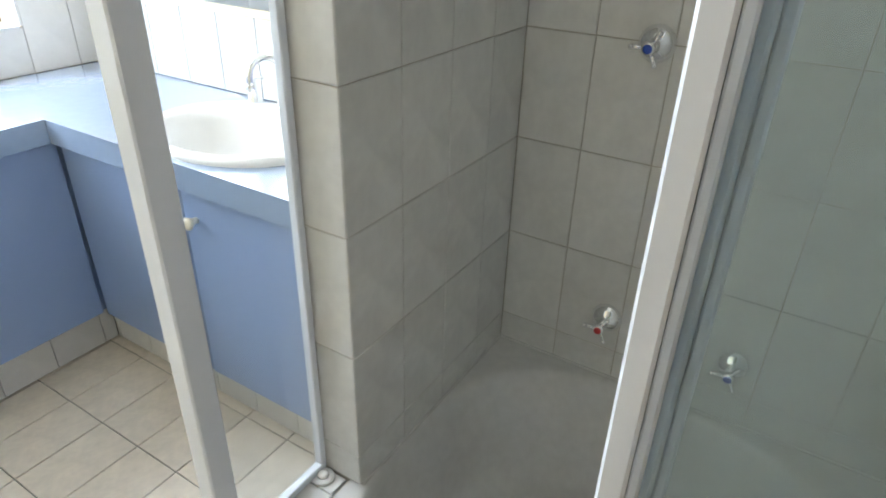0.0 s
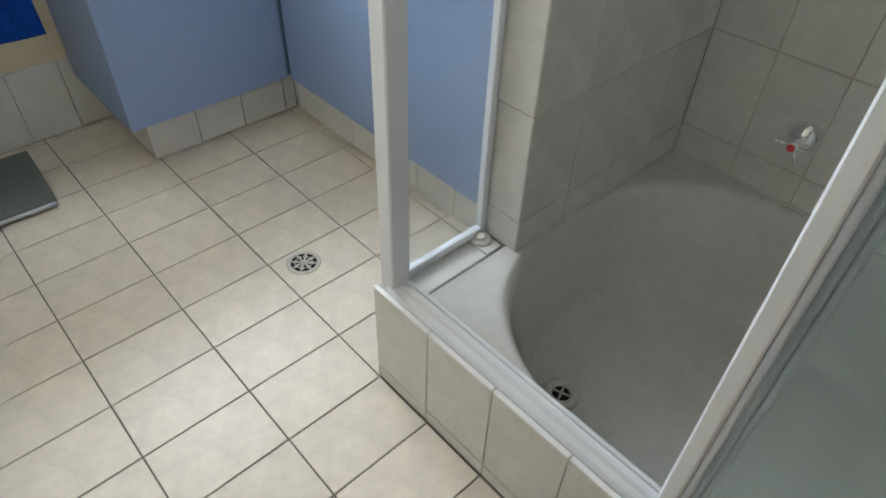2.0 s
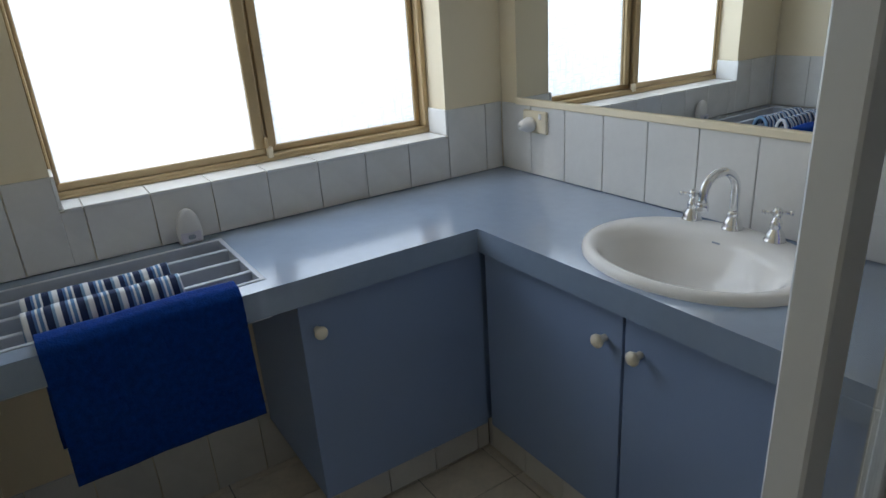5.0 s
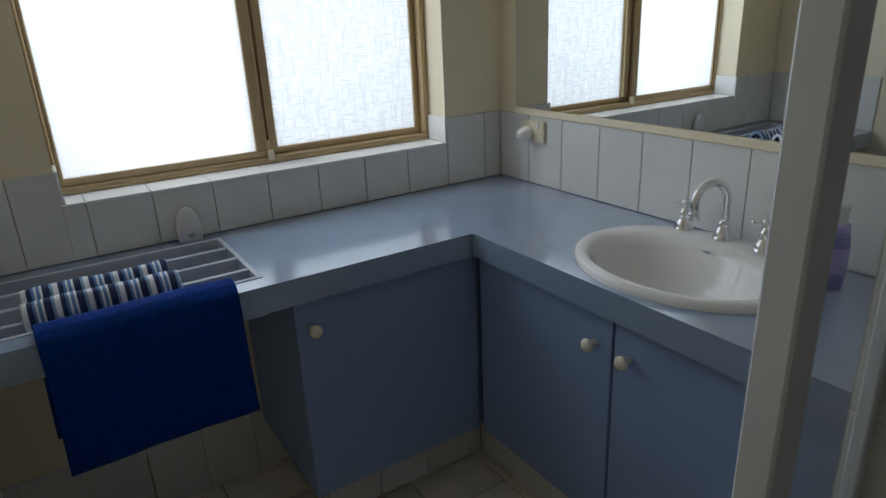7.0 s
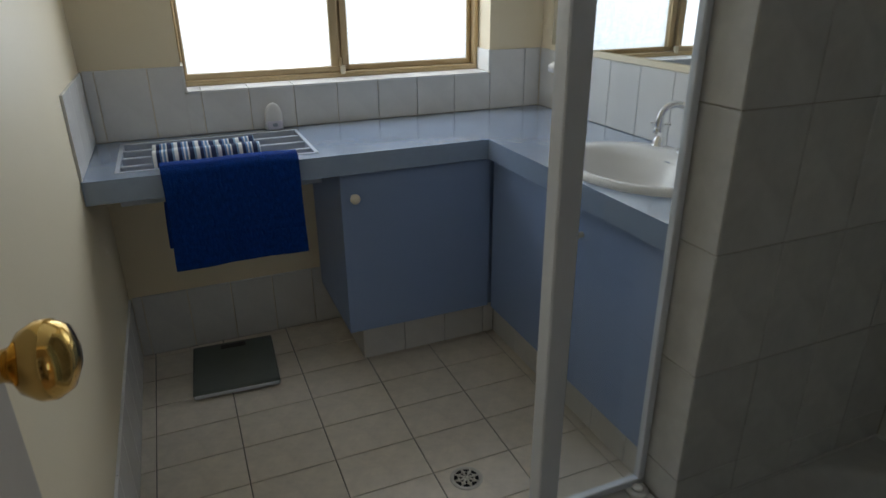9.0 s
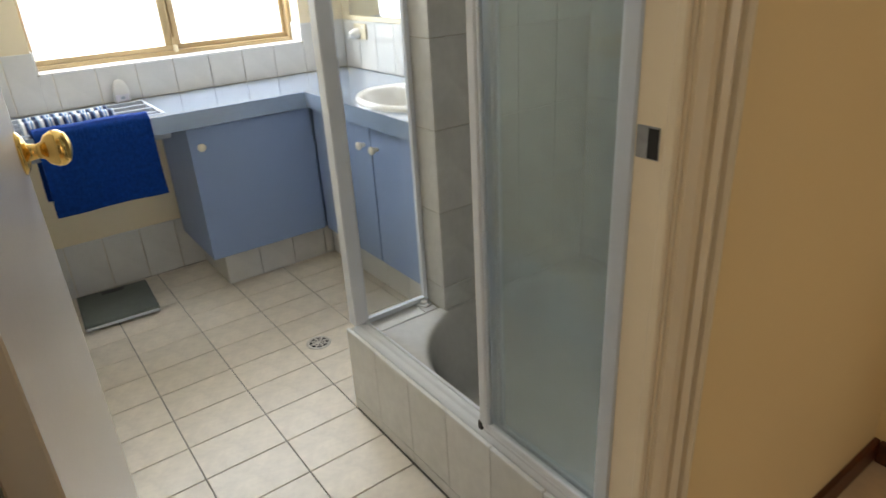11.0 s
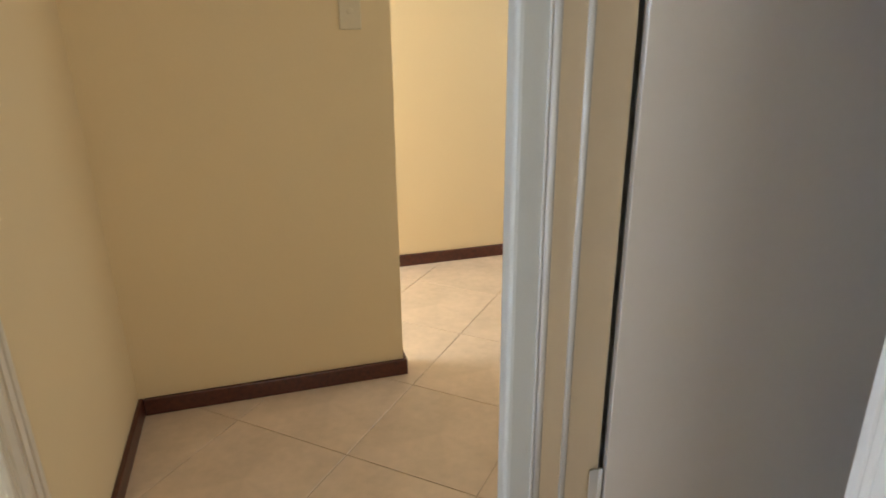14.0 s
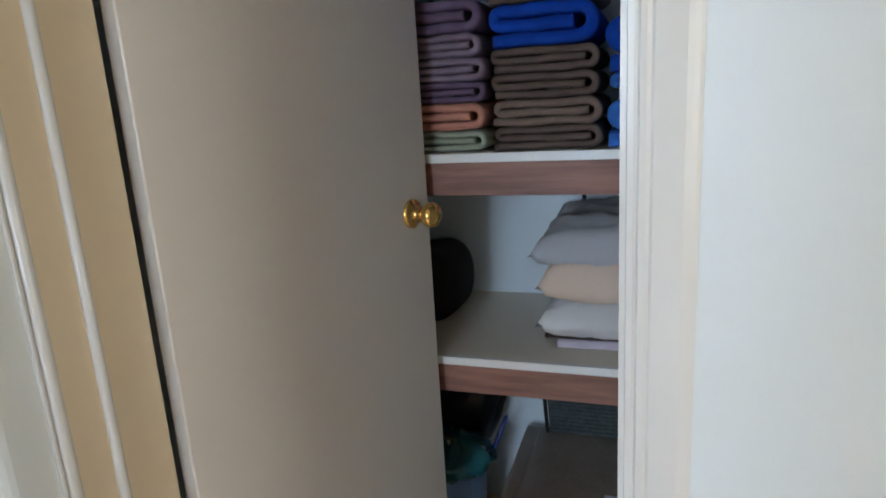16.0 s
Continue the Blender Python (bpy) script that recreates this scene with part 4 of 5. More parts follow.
TM = {n: terry(n + "_terry", c) for n, c in (("mauve", (0.24, 0.18, 0.24)), ("pink", (0.52, 0.24, 0.18)), ("sage", (0.34, 0.36, 0.27)),
      ("brown", (0.13, 0.093, 0.077)), ("taupe", (0.20, 0.145, 0.115)), ("royal", (0.012, 0.05, 0.34)), ("sky", (0.05, 0.16, 0.55)), ("plum", (0.15, 0.10, 0.17)))}


def folded(y0, y1, z0, h, mat, label, seed, x0=3.035, depth=0.30):
    """A folded towel: one sheet wound inwards, its folds to the front."""
    ob = thing("folded_towel", label, "towel", group="folded towels")
    rnd = random.Random(seed)
    t = h / 3

    def strand(ya, yb, z, k):
        for i in range(17):
            y = ya + (yb - ya) * i / 16
            path.append(Vector((0, y, z + 0.0010 * math.sin(40 * y + seed + 2 * k) + 0.0022 * noise.noise(Vector((y * 30, k, seed))))))

    def bend(y, z, radius, start, stop):
        for i in range(1, 8):
            an = radians(start + (stop - start) * i / 8)
            path.append(Vector((0, y + radius * math.cos(an), z + radius * math.sin(an))))

    path = []
    strand(y1 - rnd.uniform(0, 0.02), y0 + 1.5 * t, z0 + 0.5 * t, 0)
    bend(y0 + 1.5 * t, z0 + 1.5 * t, t, 270, 90)
    strand(y0 + 1.5 * t, y1 - t, z0 + 2.5 * t, 1)
    bend(y1 - t, z0 + 2.0 * t, t / 2, 90, -90)
    strand(y1 - t, y0 + rnd.uniform(1.45, 1.9) * t, z0 + 1.5 * t, 2)
    bm = bmesh.new()
    th = t * 0.485
    cols = []
    for i, p in enumerate(path):
        d = (path[min(i + 1, len(path) - 1)] - path[max(i - 1, 0)]).normalized()
        n = Vector((0, -d.z, d.y))
        row = []
        for j in range(5):
            x = x0 + depth * (0, 0.03, 0.2, 0.6, 1)[j] + (0.009 * noise.noise(Vector((i * 0.35, seed, 1))) if j < 2 else 0)
            sq = (0.6 if j == 0 else 0.96) * (1 + 0.12 * noise.noise(Vector((i * 0.5, seed, 3))))
            row.append((bm.verts.new(Vector((x, p.y, p.z)) + n * th * sq), bm.verts.new(Vector((x, p.y, p.z)) - n * th * sq)))
        cols.append(row)
    for p, q in zip(cols, cols[1:]):
        for j in range(4):
            bm.faces.new((p[j][0], q[j][0], q[j + 1][0], p[j + 1][0])).smooth = True
            bm.faces.new((p[j][1], p[j + 1][1], q[j + 1][1], q[j][1])).smooth = True
        bm.faces.new((p[0][0], p[0][1], q[0][1], q[0][0])).smooth = True
        bm.faces.new((p[4][0], q[4][0], q[4][1], p[4][1]))
    for row in (cols[0], cols[-1]):
        for j in range(4):
            bm.faces.new((row[j][0], row[j + 1][0], row[j + 1][1], row[j][1]))
    bmesh.ops.recalc_face_normals(bm, faces=bm.faces)
    part("cloth", bm, mat, ob)
    return ob


def stack(y0, y1, items, seed, z=1.218):
    for i, (m, h, lab) in enumerate(items):
        rnd = random.Random(seed + i)
        a, b = rnd.uniform(-0.006, 0.006), rnd.uniform(-0.008, 0.004)
        folded(y0 + a, y1 + b, z, h, TM[m], lab, seed + i, 3.03 + rnd.uniform(0, 0.012))
        z += h + 0.0008


stack(-0.438, -0.21, [("sage", 0.046, "folded sage and cream terry towel on the shelf"), ("pink", 0.06, "folded salmon-pink terry towel on the pile"), ("plum", 0.045, "folded plum terry towel on the pile"),
      ("mauve", 0.05, "folded dusty mauve terry towel on the pile"), ("mauve", 0.05, "folded dusty mauve terry towel on the pile"), ("plum", 0.07, "folded plum terry towel on the pile")], 11)
stack(-0.684, -0.450, [("brown", 0.05, "folded dark brown terry towel on the shelf"), ("taupe", 0.056, "folded taupe terry towel on the pile"), ("brown", 0.054, "folded dark brown terry towel on the pile"),
      ("brown", 0.052, "folded dark brown terry towel on the pile"), ("royal", 0.088, "folded royal-blue waffle towel on top of the pile"), ("brown", 0.05, "folded dark brown terry towel on the pile")], 31)
stack(-0.94, -0.694, [("sky", 0.10, "folded bright blue terry towel on the shelf"), ("sky", 0.05, "folded bright blue terry towel on the pile"), ("royal", 0.11, "folded royal-blue terry towel on the pile")], 51)

PILLOW = material("pale_grey_cotton", (0.58, 0.57, 0.58), 0.9, var=0.05, scale=8, fine=300, bump=0.2)
PILLOW2 = material("warm_white_cotton", (0.66, 0.53, 0.44), 0.9, var=0.06, scale=8, fine=300, bump=0.2)


def pillow(x, y, z, lx, ly, h, mat, label, seed, droop=0.0):
    ob = thing("pillow", label, "pillow", x, y, z, "cupboard pillows")
    bm = bmesh.new()
    n = 30
    top, bot = {}, {}
    for i in range(n + 1):
        for j in range(n + 1):
            u, v = 2 * i / n - 1, 2 * j / n - 1
            full = max((1 - abs(u) ** 3.4) * (1 - abs(v) ** 3.4), 0)
            hh = h * full ** 0.27
            rim = max(abs(u), abs(v))
            pull = 1 - 0.10 * rim ** 4 * (1 - abs(u * v)) + 0.05 * abs(u * v) ** 3
            crease = 0.016 * noise.noise(Vector((u * 3.0, v * 3.0, seed))) + 0.018 * noise.noise(Vector((u * 11, v * 3, seed + 5))) * rim ** 2 + 0.010 * noise.noise(Vector((u * 4, v * 14, seed + 8))) * rim ** 2
            sag = -0.30 * h * rim ** 4
            px, py = lx / 2 * u * pull, ly / 2 * v * pull
            mid = h * 0.5 + sag * droop
            top[i, j] = bm.verts.new((px, py, mid + hh * 0.5 + crease * (0.4 + 0.6 * full ** 0.2)))
            bot[i, j] = bm.verts.new((px, py, max(mid - hh * 0.5 + 0.4 * crease, 0.0005))) if 0 < i < n and 0 < j < n else top[i, j]
    for i in range(n):
        for j in range(n):
            bm.faces.new((top[i, j], top[i + 1, j], top[i + 1, j + 1], top[i, j + 1])).smooth = True
            bm.faces.new([bot[i, j], bot[i, j + 1], bot[i + 1, j + 1], bot[i + 1, j]]).smooth = True
    part("case", bm, mat, ob)
    return ob


PILLOW3 = material("blue_grey_cotton", (0.40, 0.41, 0.45), 0.9, var=0.1, scale=8, fine=300, bump=0.3)
LILACCLOTH = material("pale_lilac_cotton", (0.55, 0.48, 0.55), 0.9, var=0.1, scale=12, fine=300, bump=0.3)
CHOC = material("chocolate_cotton", (0.05, 0.025, 0.02), 0.9, var=0.1)
def sheet_fold(z, h, y0, mat, label):
    ob = thing("folded_sheet", label, "bed linen")
    part("cloth", box(3.10, y0 - 0.42, z, 3.40, y0, z + h, 0.006, None, 2), mat, ob)
sheet_fold(0.7335, 0.022, -0.575, LILACCLOTH, "pale lilac folded sheet lying on the shelf")
sheet_fold(0.756, 0.012, -0.545, CHOC, "chocolate-brown folded cloth under the pillows")
pillow(3.25, -0.778, 0.768, 0.42, 0.46, 0.118, PILLOW, "pale grey cotton pillow squashed in the pile", 2, 0.4)
pillow(3.25, -0.776, 0.862, 0.44, 0.45, 0.128, PILLOW2, "pale peach cotton pillow in the pile", 5, 0.5)
pillow(3.27, -0.778, 0.938, 0.46, 0.49, 0.116, PILLOW3, "blue-grey cotton pillow on top of the pile", 9, 0.5)

bag = thing("bag", "soft black fabric bag standing on the shelf", "bag", 3.33, -0.148, 0.734)
bgm = bmesh.new()
rows = []
for z, a, b in ((0, 0.10, 0.11), (0.015, 0.13, 0.135), (0.08, 0.14, 0.15), (0.15, 0.135, 0.148), (0.185, 0.115, 0.12), (0.2, 0.06, 0.07)):
    rows.append([bgm.verts.new((a * math.copysign(abs(math.cos(t)) ** 0.6, math.cos(t)), b * math.copysign(abs(math.sin(t)) ** 0.6, math.sin(t)), z + 0.008 * math.sin(3 * t + z * 20))) for t in (2 * math.pi * k / 28 for k in range(28))])
for p, q in zip(rows, rows[1:]):
    for k in range(28):
        bgm.faces.new((p[k], p[(k + 1) % 28], q[(k + 1) % 28], q[k])).smooth = True
bgm.faces.new(rows[0][::-1])
bgm.faces.new(rows[-1])
part("body", bgm, material("black_fabric", (0.012, 0.012, 0.014), 0.9, var=0.2, scale=20, fine=300, bump=0.5), bag)
bag_soft = bag.children[0].modifiers.new("soft", "SUBSURF")
bag_soft.levels = bag_soft.render_levels = 2
part("strap", tube([(-0.13, -0.03, 0.17), (-0.145, -0.03, 0.1), (-0.14, 0.02, 0.04)], 0.008, 8), BLACKPLASTIC, bag)
part("pole", tube([(3.512, -0.60, 0.74), (3.512, -0.60, 1.12)], 0.006, 8), BLACKPLASTIC, tagged(new("hanging_cord"), "thin black cord hanging on the cupboard's back wall", "cord"))

# floor of the cupboard
TUBCLEAR = material("cloudy_clear_plastic", (0.60, 0.62, 0.74), 0.3, var=0.05)
LIDGREY = material("smoky_plastic_lid", (0.25, 0.205, 0.18), 0.3, var=0.35, scale=8)
tub = thing("storage_tub", "cloudy clear plastic storage tub with a smoky lid on the floor", "storage tub", 3.245, -0.60, 0)
def tapered(x0, y0, x1, y1, z0, z1, grow, bevel=0.008):
    b = bmesh.new()
    bmesh.ops.create_cube(b, size=1)
    for v in b.verts:
        g_ = grow if v.co.z > 0 else 0
        v.co = Vector(((x0 - g_ if v.co.x < 0 else x1 + g_), (y0 - g_ if v.co.y < 0 else y1 + g_), (z0 if v.co.z < 0 else z1)))
    bmesh.ops.bevel(b, geom=b.edges[:], offset=bevel, segments=3, affect="EDGES", profile=0.5)
    return b
part("body", tapered(-0.2, -0.155, 0.2, 0.155, 0.004, 0.288, 0.016, 0.014), TUBCLEAR, tub)
lid = part("lid", tapered(-0.232, -0.182, 0.228, 0.182, 0.284, 0.31, -0.004, 0.008), LIDGREY, tub, "smoky brown lid")
part("lid_panel", box(-0.18, -0.135, 0.31, 0.18, 0.135, 0.3135, 0.002), LIDGREY, lid)
part("lid_mark", box(-0.17, -0.12, 0.3135, -0.10, -0.085, 0.3145), TUBCLEAR, lid)
part("latch", tube([(-0.215, 0.096, 0.248), (-0.236, 0.095, 0.258), (-0.242, 0.088, 0.268), (-0.242, -0.088, 0.268), (-0.236, -0.095, 0.258), (-0.215, -0.096, 0.248)], 0.006, 8), BLACKPLASTIC, tub, "black carry handle")
def heap(y0, y1, z0, z1, seed):
    """Soft-edged thing pressed against the tub's front wall."""
    b = bmesh.new()
    ring = []
    for k in range(20):
        a = 2 * math.pi * k / 20
        w = 1 + 0.16 * noise.noise(Vector((math.cos(a) * 1.6, math.sin(a) * 1.6, seed)))
        y = (y0 + y1) / 2 + (y1 - y0) / 2 * w * math.copysign(abs(math.cos(a)) ** 0.6, math.cos(a))
        z = (z0 + z1) / 2 + (z1 - z0) / 2 * w * math.copysign(abs(math.sin(a)) ** 0.6, math.sin(a))
        ring.append((y, z))
    slope = lambda z: -0.2 - 0.016 * (z - 0.004) / 0.284
    front = [b.verts.new((slope(z) - 0.002, y, z)) for y, z in ring]
    rear = [b.verts.new((slope(z) + 0.004, y, z)) for y, z in ring]
    b.faces.new(front)
    b.faces.new(rear[::-1])
    for k in range(20):
        b.faces.new((front[k], rear[k], rear[(k + 1) % 20], front[(k + 1) % 20]))
    bmesh.ops.recalc_face_normals(b, faces=b.faces)
    return b
for i, (y0, y1, z0, z1, c) in enumerate(((0.07, 0.135, 0.03, 0.10, (0.52, 0.36, 0.42)), (-0.10, 0.055, 0.028, 0.105, (0.30, 0.48, 0.60)), (-0.13, 0.06, 0.12, 0.20, (0.66, 0.68, 0.76)))):
    part("contents", heap(y0, y1, z0, z1, i * 3.7), material("contents_tint", c, 0.4, var=0.2, scale=20), tub, "coloured contents seen through the wall")

basket = thing("basket", "dark woven storage basket standing on the tub lid", "basket", 3.46, -0.625, 0.3145)
BASKET = material("charcoal_weave", (0.055, 0.07, 0.075), 0.85, var=0.4, scale=60, fine=250, bump=1.0)
part("body", tapered(-0.035, -0.125, 0.045, 0.125, 0, 0.20, 0.012, 0.008), BASKET, basket)
bk = bmesh.new()
for i in range(14):
    z = 0.012 + i * 0.0135
    g_ = 0.012 * z / 0.2
    box(-0.039 - g_, -0.122, z, -0.034 - g_, 0.123, z + 0.006, 0.0015, bk)
part("weave", bk, BASKET, basket)
for y in (-0.131, 0.131):
    part("corner_bar", tube([(-0.040, y, 0.004), (-0.050, y * 1.08, 0.20)], 0.006, 8), BLACKPLASTIC, basket, "black corner bar")

bin_ = thing("waste_bin", "pale blue plastic bucket lined with a crumpled teal bag", "bucket", 3.25, -0.238, 0)
part("pail", lathe([(0.085, 0.0), (0.09, 0.006), (0.103, 0.292), (0.110, 0.296), (0.110, 0.306), (0.101, 0.308), (0.096, 0.26)], 30), material("pale_blue_plastic", (0.24, 0.40, 0.70), 0.3), bin_)
pb = bmesh.new()
rows = []
for k in range(9):
    s_ = k / 8
    row = []
    for j in range(40):
        t = 2 * math.pi * j / 40
        r = 0.108 + 0.02 * math.sin(s_ * 3.1) - 0.075 * max(0, s_ - 0.6) / 0.4
        r *= 1 + 0.22 * noise.noise(Vector((math.cos(t) * 3, math.sin(t) * 3, s_ * 5)))
        row.append(pb.verts.new((r * math.cos(t), r * math.sin(t), 0.284 + 0.085 * s_ + 0.03 * noise.noise(Vector((math.cos(t) * 4, math.sin(t) * 4, 7 + s_ * 3))))))
    rows.append(row)
for p, q in zip(rows, rows[1:]):
    for k in range(40):
        pb.faces.new((p[k], p[(k + 1) % 40], q[(k + 1) % 40], q[k])).smooth = True
pb.faces.new(rows[-1])
part("liner", pb, material("teal_plastic_film", (0.02, 0.12, 0.15), 0.15, var=0.3, scale=15, fine=60, bump=0.6, coat=0.5), bin_, "crumpled teal plastic bag")
def slumped(y_low, y_high, lean, top, seed):
    """A soft filled bag against the wall, wider at its top, with creased sides."""
    bm = bmesh.new()
    rows = []
    for k in range(15):
        f = k / 14
        swell = math.sin(math.pi * min(max(f, 0.03), 0.97)) ** 0.35
        row = []
        for j in range(36):
            t = 2 * math.pi * j / 36
            c, s_ = math.cos(t), math.sin(t)
            g = 1 + 0.16 * noise.noise(Vector((c * 2.2, s_ * 2.2 + seed, f * 5)))
            y = (y_low + y_high) / 2 + lean * f * f + (y_high - y_low) / 2 * s_ * swell * g
            row.append(bm.verts.new((0.085 * c * swell * g, y, top * f)))
        rows.append(row)
    for p, q in zip(rows, rows[1:]):
        for j in range(36):
            bm.faces.new((p[j], p[(j + 1) % 36], q[(j + 1) % 36], q[j])).smooth = True
    bm.faces.new(rows[0][::-1])
    bm.faces.new(rows[-1])
    return bm


SACKFILM = material("black_plastic_film", (0.012, 0.012, 0.014), 0.28, var=0.3, scale=12, fine=45, bump=0.8, coat=0.2)
part("handle", tube([(0.045, -0.108, 0.30), (0.05, -0.128, 0.345), (0.06, -0.155, 0.42)], 0.006, 8), BLUEPLASTIC, bin_, "dark blue wire handle")
sack = thing("black_sack", "black plastic sack slumped behind the bucket", "sack", 3.415, -0.14, 0.0)
part("film", slumped(-0.13, 0.15, -0.23, 0.63, 3), SACKFILM, sack)
# ---- tiles: pieces last ----
TILES = {}
def tile(parent, x0, y0, z0, x1, y1, z1, mat, name="tile"):
    d = (round(x1 - x0, 4), round(y1 - y0, 4), round(z1 - z0, 4))
    if min(d) < 0.003:
        return
    key = (d, mat.name)
    if key not in TILES:
        bm = box(-d[0] / 2, -d[1] / 2, -d[2] / 2, d[0] / 2, d[1] / 2, d[2] / 2, min(0.0012, min(d) * 0.3))
        me = bpy.data.meshes.new(name)
        bm.to_mesh(me)
        bm.free()
        me.materials.append(mat)
        TILES[key] = me
    ob = new(name, TILES[key])
    ob.location = ((x0 + x1) / 2, (y0 + y1) / 2, (z0 + z1) / 2)
    ob.parent = parent
    return ob


def cuts(lo, hi, origin, step):
    k = math.floor((lo - origin) / step) + 1
    out = [lo]
    while origin + k * step < hi - 1e-6:
        if origin + k * step > lo + 1e-6:
            out.append(origin + k * step)
        k += 1
    return out + [hi]


J = 0.0012
# bathroom floor
xs, ys = cuts(-1.476, 1.055, 0.008, 0.1615), cuts(-0.78, 0.524, -0.002, 0.243)
for x0, x1 in zip(xs, xs[1:]):
    for y0, y1 in zip(ys, ys[1:]):
        if x0 > -0.01 and y0 > -0.01:
            continue
        if x0 > 0.99:
            y0, y1 = max(y0, -0.775), min(y1, -0.066)
            if y1 - y0 < 0.02:
                continue
        tile(FLOOR_BATH, x0 + 0.0017, y0 + 0.0017, -0.008, x1 - 0.0017, y1 - 0.0017, 0.0, FLOORTILE)
# bath wall, nib and end wall
zs = cuts(0.297, 2.4, 0.376, 0.2435)
xs = cuts(0.123, 1.028, 0.121, 0.156)
for x0, x1 in zip(xs, xs[1:]):
    for z0, z1 in zip(zs, zs[1:]):
        tile(W_BATH, x0 + J, 0.89, z0 + J, x1 - J, 0.896, z1 - J, WALLTILE)
ys = cuts(0.282, 0.89, 0.282, 0.155)
for y0, y1 in zip(ys, ys[1:]):
    for z0, z1 in zip(zs, zs[1:]):
        tile(W_NIB, 0.1145, y0 + J, z0 + J, 0.123, y1 - J, z1 - J, WALLTILE)
for z0, z1 in zip(zs, zs[1:]):
    tile(W_NIB, 0.006, 0.282, z0 + J, 0.122, 0.2905, z1 - J, WALLTILE)
ys = cuts(0.0, 0.89, 0.89, 0.156)
for y0, y1 in zip(ys, ys[1:]):
    for z0, z1 in zip(zs, zs[1:]):
        tile(W_HALLW, 1.027, y0 + J, z0 + J, 1.0355, y1 - J, z1 - J, WALLTILE)
# hob front, side, and ledge
xs = cuts(0.0, 1.01, -0.005, 0.1685)
for x0, x1 in zip(xs[:1] + xs[2:], xs[2:]) if xs[1] - xs[0] < 0.05 else zip(xs, xs[1:]):
    tile(HOB, x0 + J, 0.0, 0.043, x1 - J, 0.0085, 0.286, WALLTILE)
    tile(HOB, x0 + J, -0.0008, 0.2864, x1 - J, 0.0098, 0.2915, SILLTILE)
    tile(HOB, x0 + J, 0.0, 0.002, x1 - J, 0.0085, 0.040, WALLTILE)
for y0, y1 in ((0.01, 0.163), (0.163, 0.288)):
    tile(HOB, -0.0005, y0 + J, 0.002, 0.0085, y1 - J, 0.286, WALLTILE)
tile(HOB, 0.004, 0.048, 0.2855, 0.09, 0.232, 0.296, SPLASHTILE)
tile(HOB, 0.004, 0.234, 0.2855, 0.088, 0.279, 0.296, SPLASHTILE)
# splashbacks
ys = cuts(-0.772, 0.877, 0.034, 0.1545)
for y0, y1 in zip(ys, ys[1:]):
    hi = 1.038 if y1 < -0.48 or y0 > 0.64 else 0.949
    if y0 < -0.48 < y1:
        tile(W_WEST, -1.4765, y0 + J, CT + 0.002, -1.468, -0.4802, 1.038, SPLASHTILE)
        tile(W_WEST, -1.4765, -0.4802, CT + 0.002, -1.468, y1 - J, hi, SPLASHTILE)
    else:
        tile(W_WEST, -1.4765, y0 + J, CT + 0.002, -1.468, y1 - J, hi, SPLASHTILE)
    tile(W_WEST, -1.4765, y0 + J, 0.003, -1.468, y1 - J, 0.243, SPLASHTILE)
for y0, y1 in zip(ys, ys[1:]):
    y0, y1 = max(y0, -0.472), min(y1, 0.644)
    if y1 - y0 > 0.02:
        tile(SILL, -1.573, y0 + J, 0.949, -1.4655, y1 - J, 0.957, SILLTILE)
xs = cuts(-1.468, -0.003, -1.318, 0.1575)
for x0, x1 in zip(xs, xs[1:]):
    tile(W_NORTH, x0 + J, 0.877, CT + 0.002, x1 - J, 0.8855, 1.037, SPLASHTILE)
xs = cuts(-1.468, -1.0, -1.468, 0.16)
for x0, x1 in zip(xs, xs[1:]):
    tile(W_SOUTH, x0 + J, -0.7805, CT + 0.002, x1 - J, -0.772, 1.036, SPLASHTILE)
xs = cuts(-1.468, 0.985, -1.468, 0.16)
for x0, x1 in zip(xs, xs[1:]):
    tile(W_SOUTH, x0 + J, -0.7805, 0.003, x1 - J, -0.772, 0.243, SPLASHTILE)
# plinth tiles under the cupboards
ys = cuts(-0.03, 0.4945, 0.125, 0.162)
for y0, y1 in zip(ys, ys[1:]):
    tile(cab, -1.0995, y0 + J, 0.002, -1.091, y1 - J, 0.177, SPLASHTILE)
xs = cuts(-1.0985, 0.026, -1.08, 0.162)
for x0, x1 in zip(xs, xs[1:]):
    tile(cab2, x0 + J, 0.4945, 0.002, x1 - J, 0.503, 0.177, SPLASHTILE)
xs = cuts(-1.43, -1.092, -1.092, 0.162)
for x0, x1 in zip(xs, xs[1:]):
    tile(cab, x0 + J, -0.0335, 0.002, x1 - J, -0.0255, 0.177, SPLASHTILE)
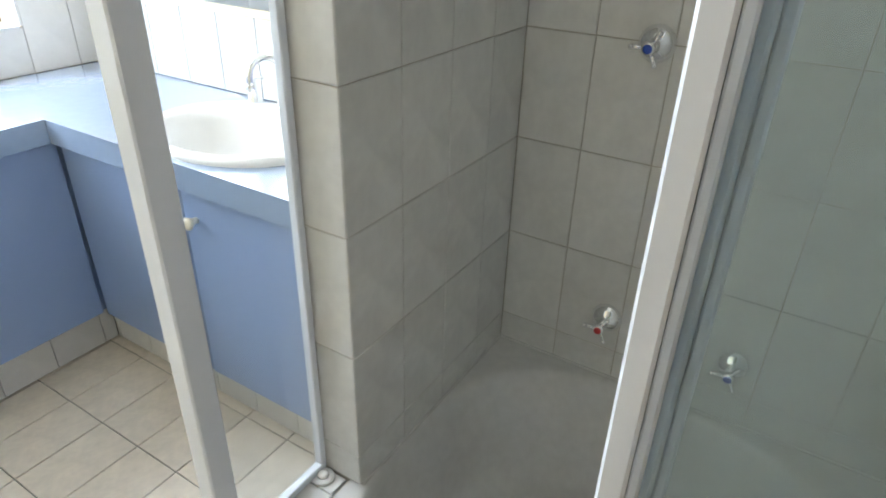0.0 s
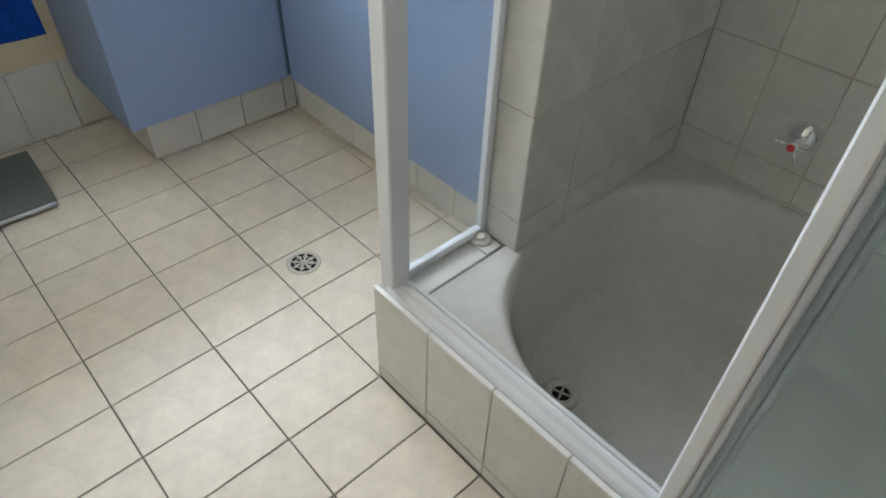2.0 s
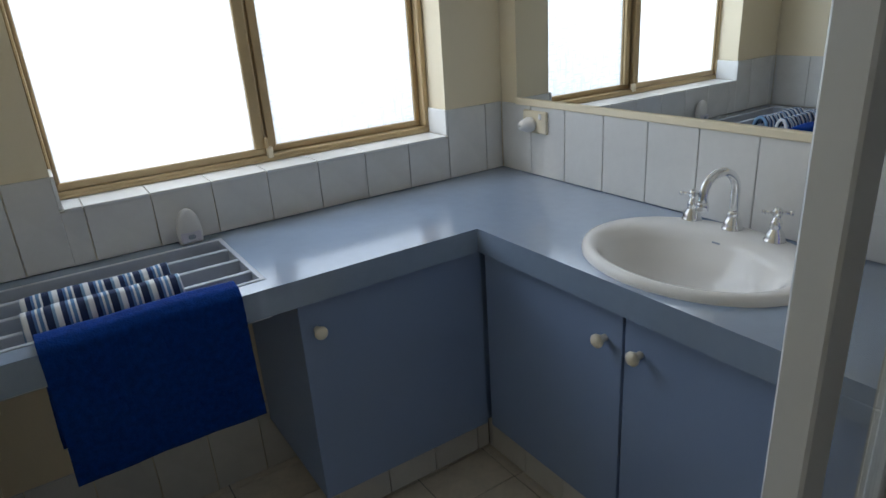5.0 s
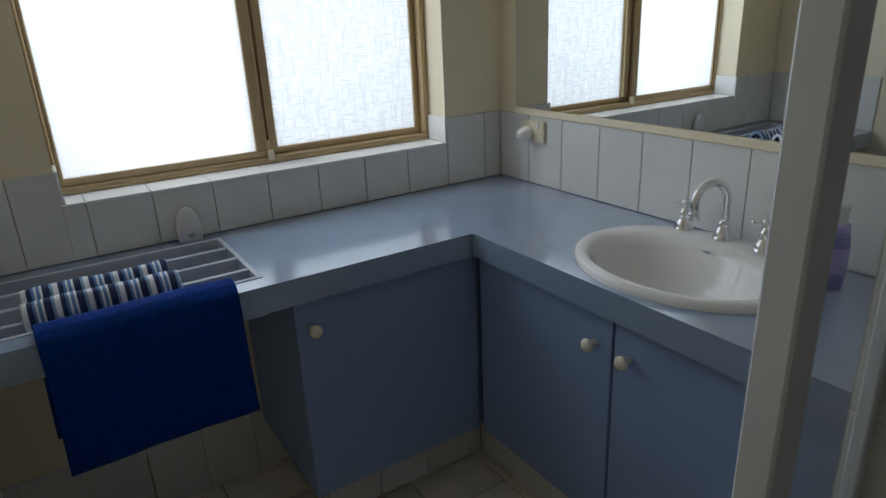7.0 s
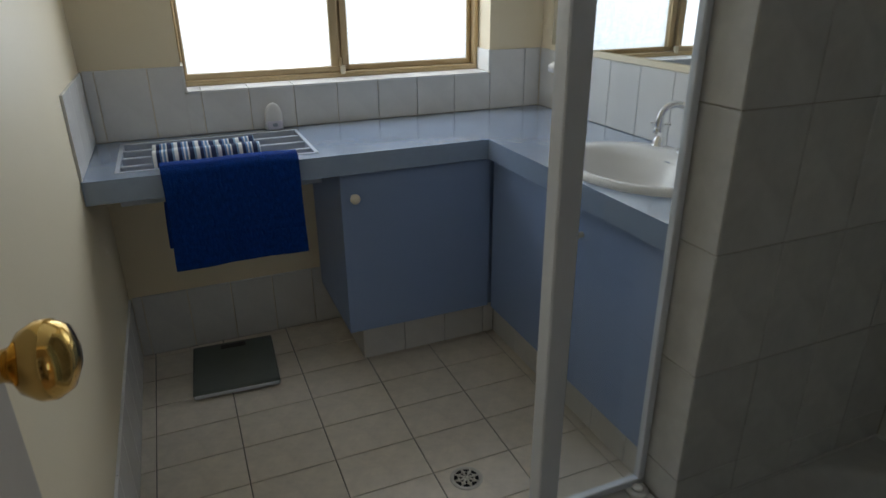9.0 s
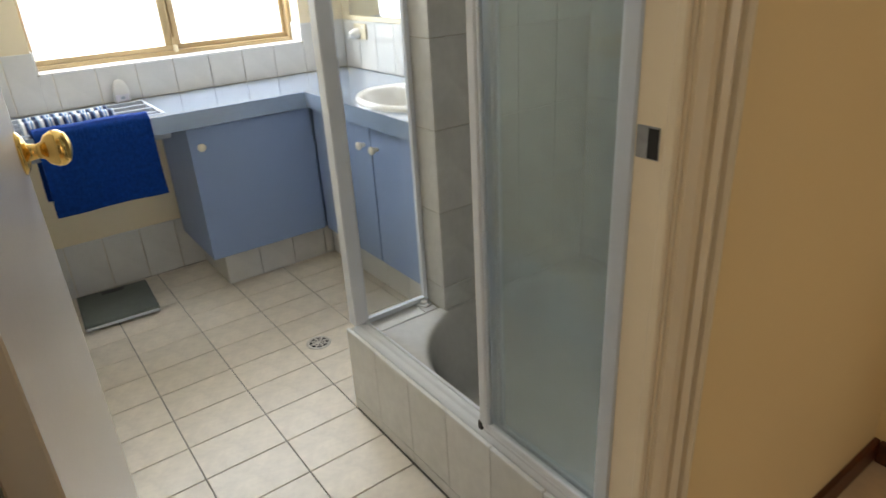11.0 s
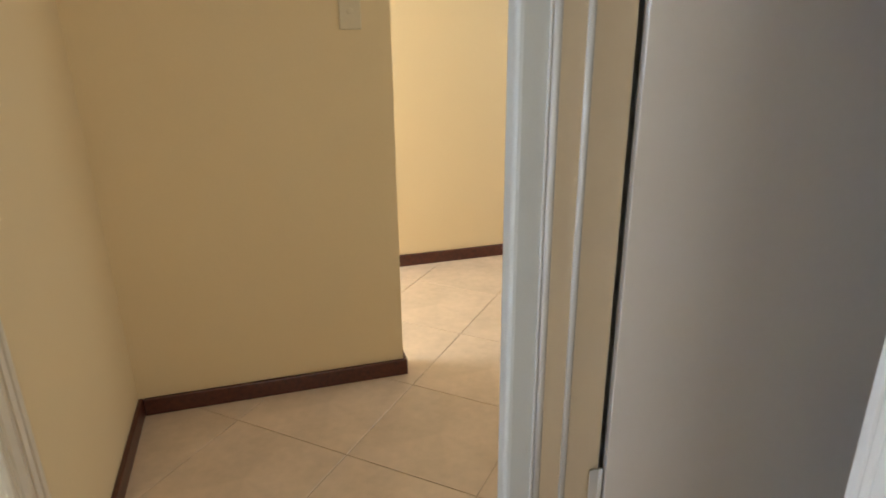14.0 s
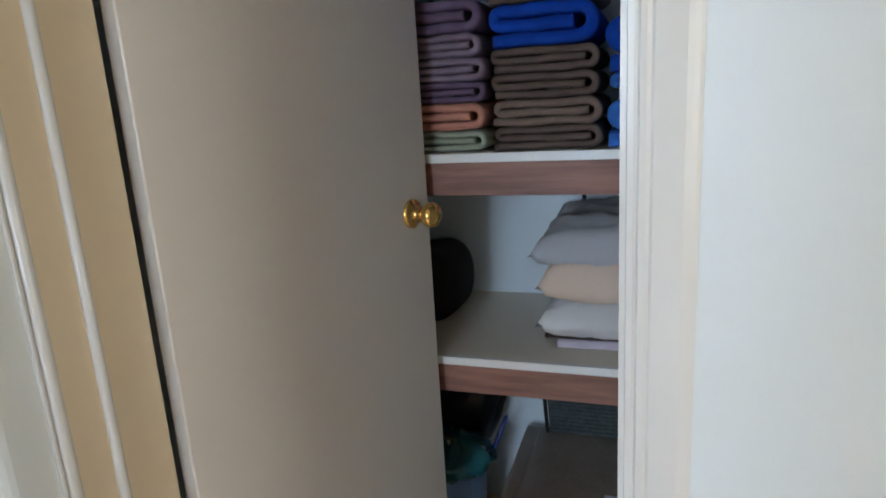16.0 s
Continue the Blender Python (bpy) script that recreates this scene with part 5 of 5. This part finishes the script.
# hall floor: square tiles laid on the diagonal
HT, ANG = 0.4655, 48.5
hm = bpy.data.meshes.new("tile")
hb = box(-HT / 2 + 0.0014, -HT / 2 + 0.0014, -0.008, HT / 2 - 0.0014, HT / 2 - 0.0014, 0.0, 0.0012)
hb.to_mesh(hm)
hb.free()
hm.materials.append(HALLTILE)
ca, sa = math.cos(radians(ANG)), math.sin(radians(ANG))
for i in range(-14, 14):
    for j in range(-14, 14):
        u, v = (i + 0.5) * HT, (j + 0.5) * HT
        x, y = 2.103 + u * ca - v * sa, 0.88 + u * sa + v * ca
        if 0.75 < x < 4.8 and -2.8 < y < 2.5 and not (x < 0.9 and y < 1.3):
            me = hm
            m = pose(x, y, 0, 0, 0, ANG)
            limits = []
            if x < 1.42 and y < 1.36:
                limits.append(((1.058, 0, 0), (-1, 0, 0)))
            if y < -0.85 and x > 1.95:
                limits.append(((2.345, 0, 0), (1, 0, 0)))
            if y < -2.1:
                limits.append(((0, -2.55, 0), (0, -1, 0)))
            if -0.85 < y < 0 and x > 3.2:
                limits.append(((3.58, 0, 0), (1, 0, 0)))
            if -0.85 < y < -0.6:
                limits.append(((0, -1.05, 0), (0, -1, 0)))
            if x < 0.85:
                limits.append(((0.45, 0, 0), (-1, 0, 0)))
            if x > 4.1:
                limits.append(((4.55, 0, 0), (1, 0, 0)))
            if y > 1.8:
                limits.append(((0, 2.28, 0), (0, 1, 0)))
            if x > 3.6 and y < 0.5:
                limits.append(((0, 0.1, 0), (0, -1, 0)))
            if limits:
                bm = bmesh.new()
                bm.from_mesh(hm)
                bmesh.ops.transform(bm, matrix=m, verts=bm.verts)
                for co, no in limits:
                    bmesh.ops.bisect_plane(bm, geom=bm.verts[:] + bm.edges[:] + bm.faces[:], plane_co=co, plane_no=no, clear_outer=True)
                    bmesh.ops.holes_fill(bm, edges=bm.edges[:])
                if not bm.faces:
                    bm.free()
                    continue
                me = bpy.data.meshes.new("tile")
                bm.to_mesh(me)
                bm.free()
                me.materials.append(HALLTILE)
                m = Matrix()
            ob = new("tile", me)
            ob.matrix_basis = m
            ob.parent = FLOOR_HALL
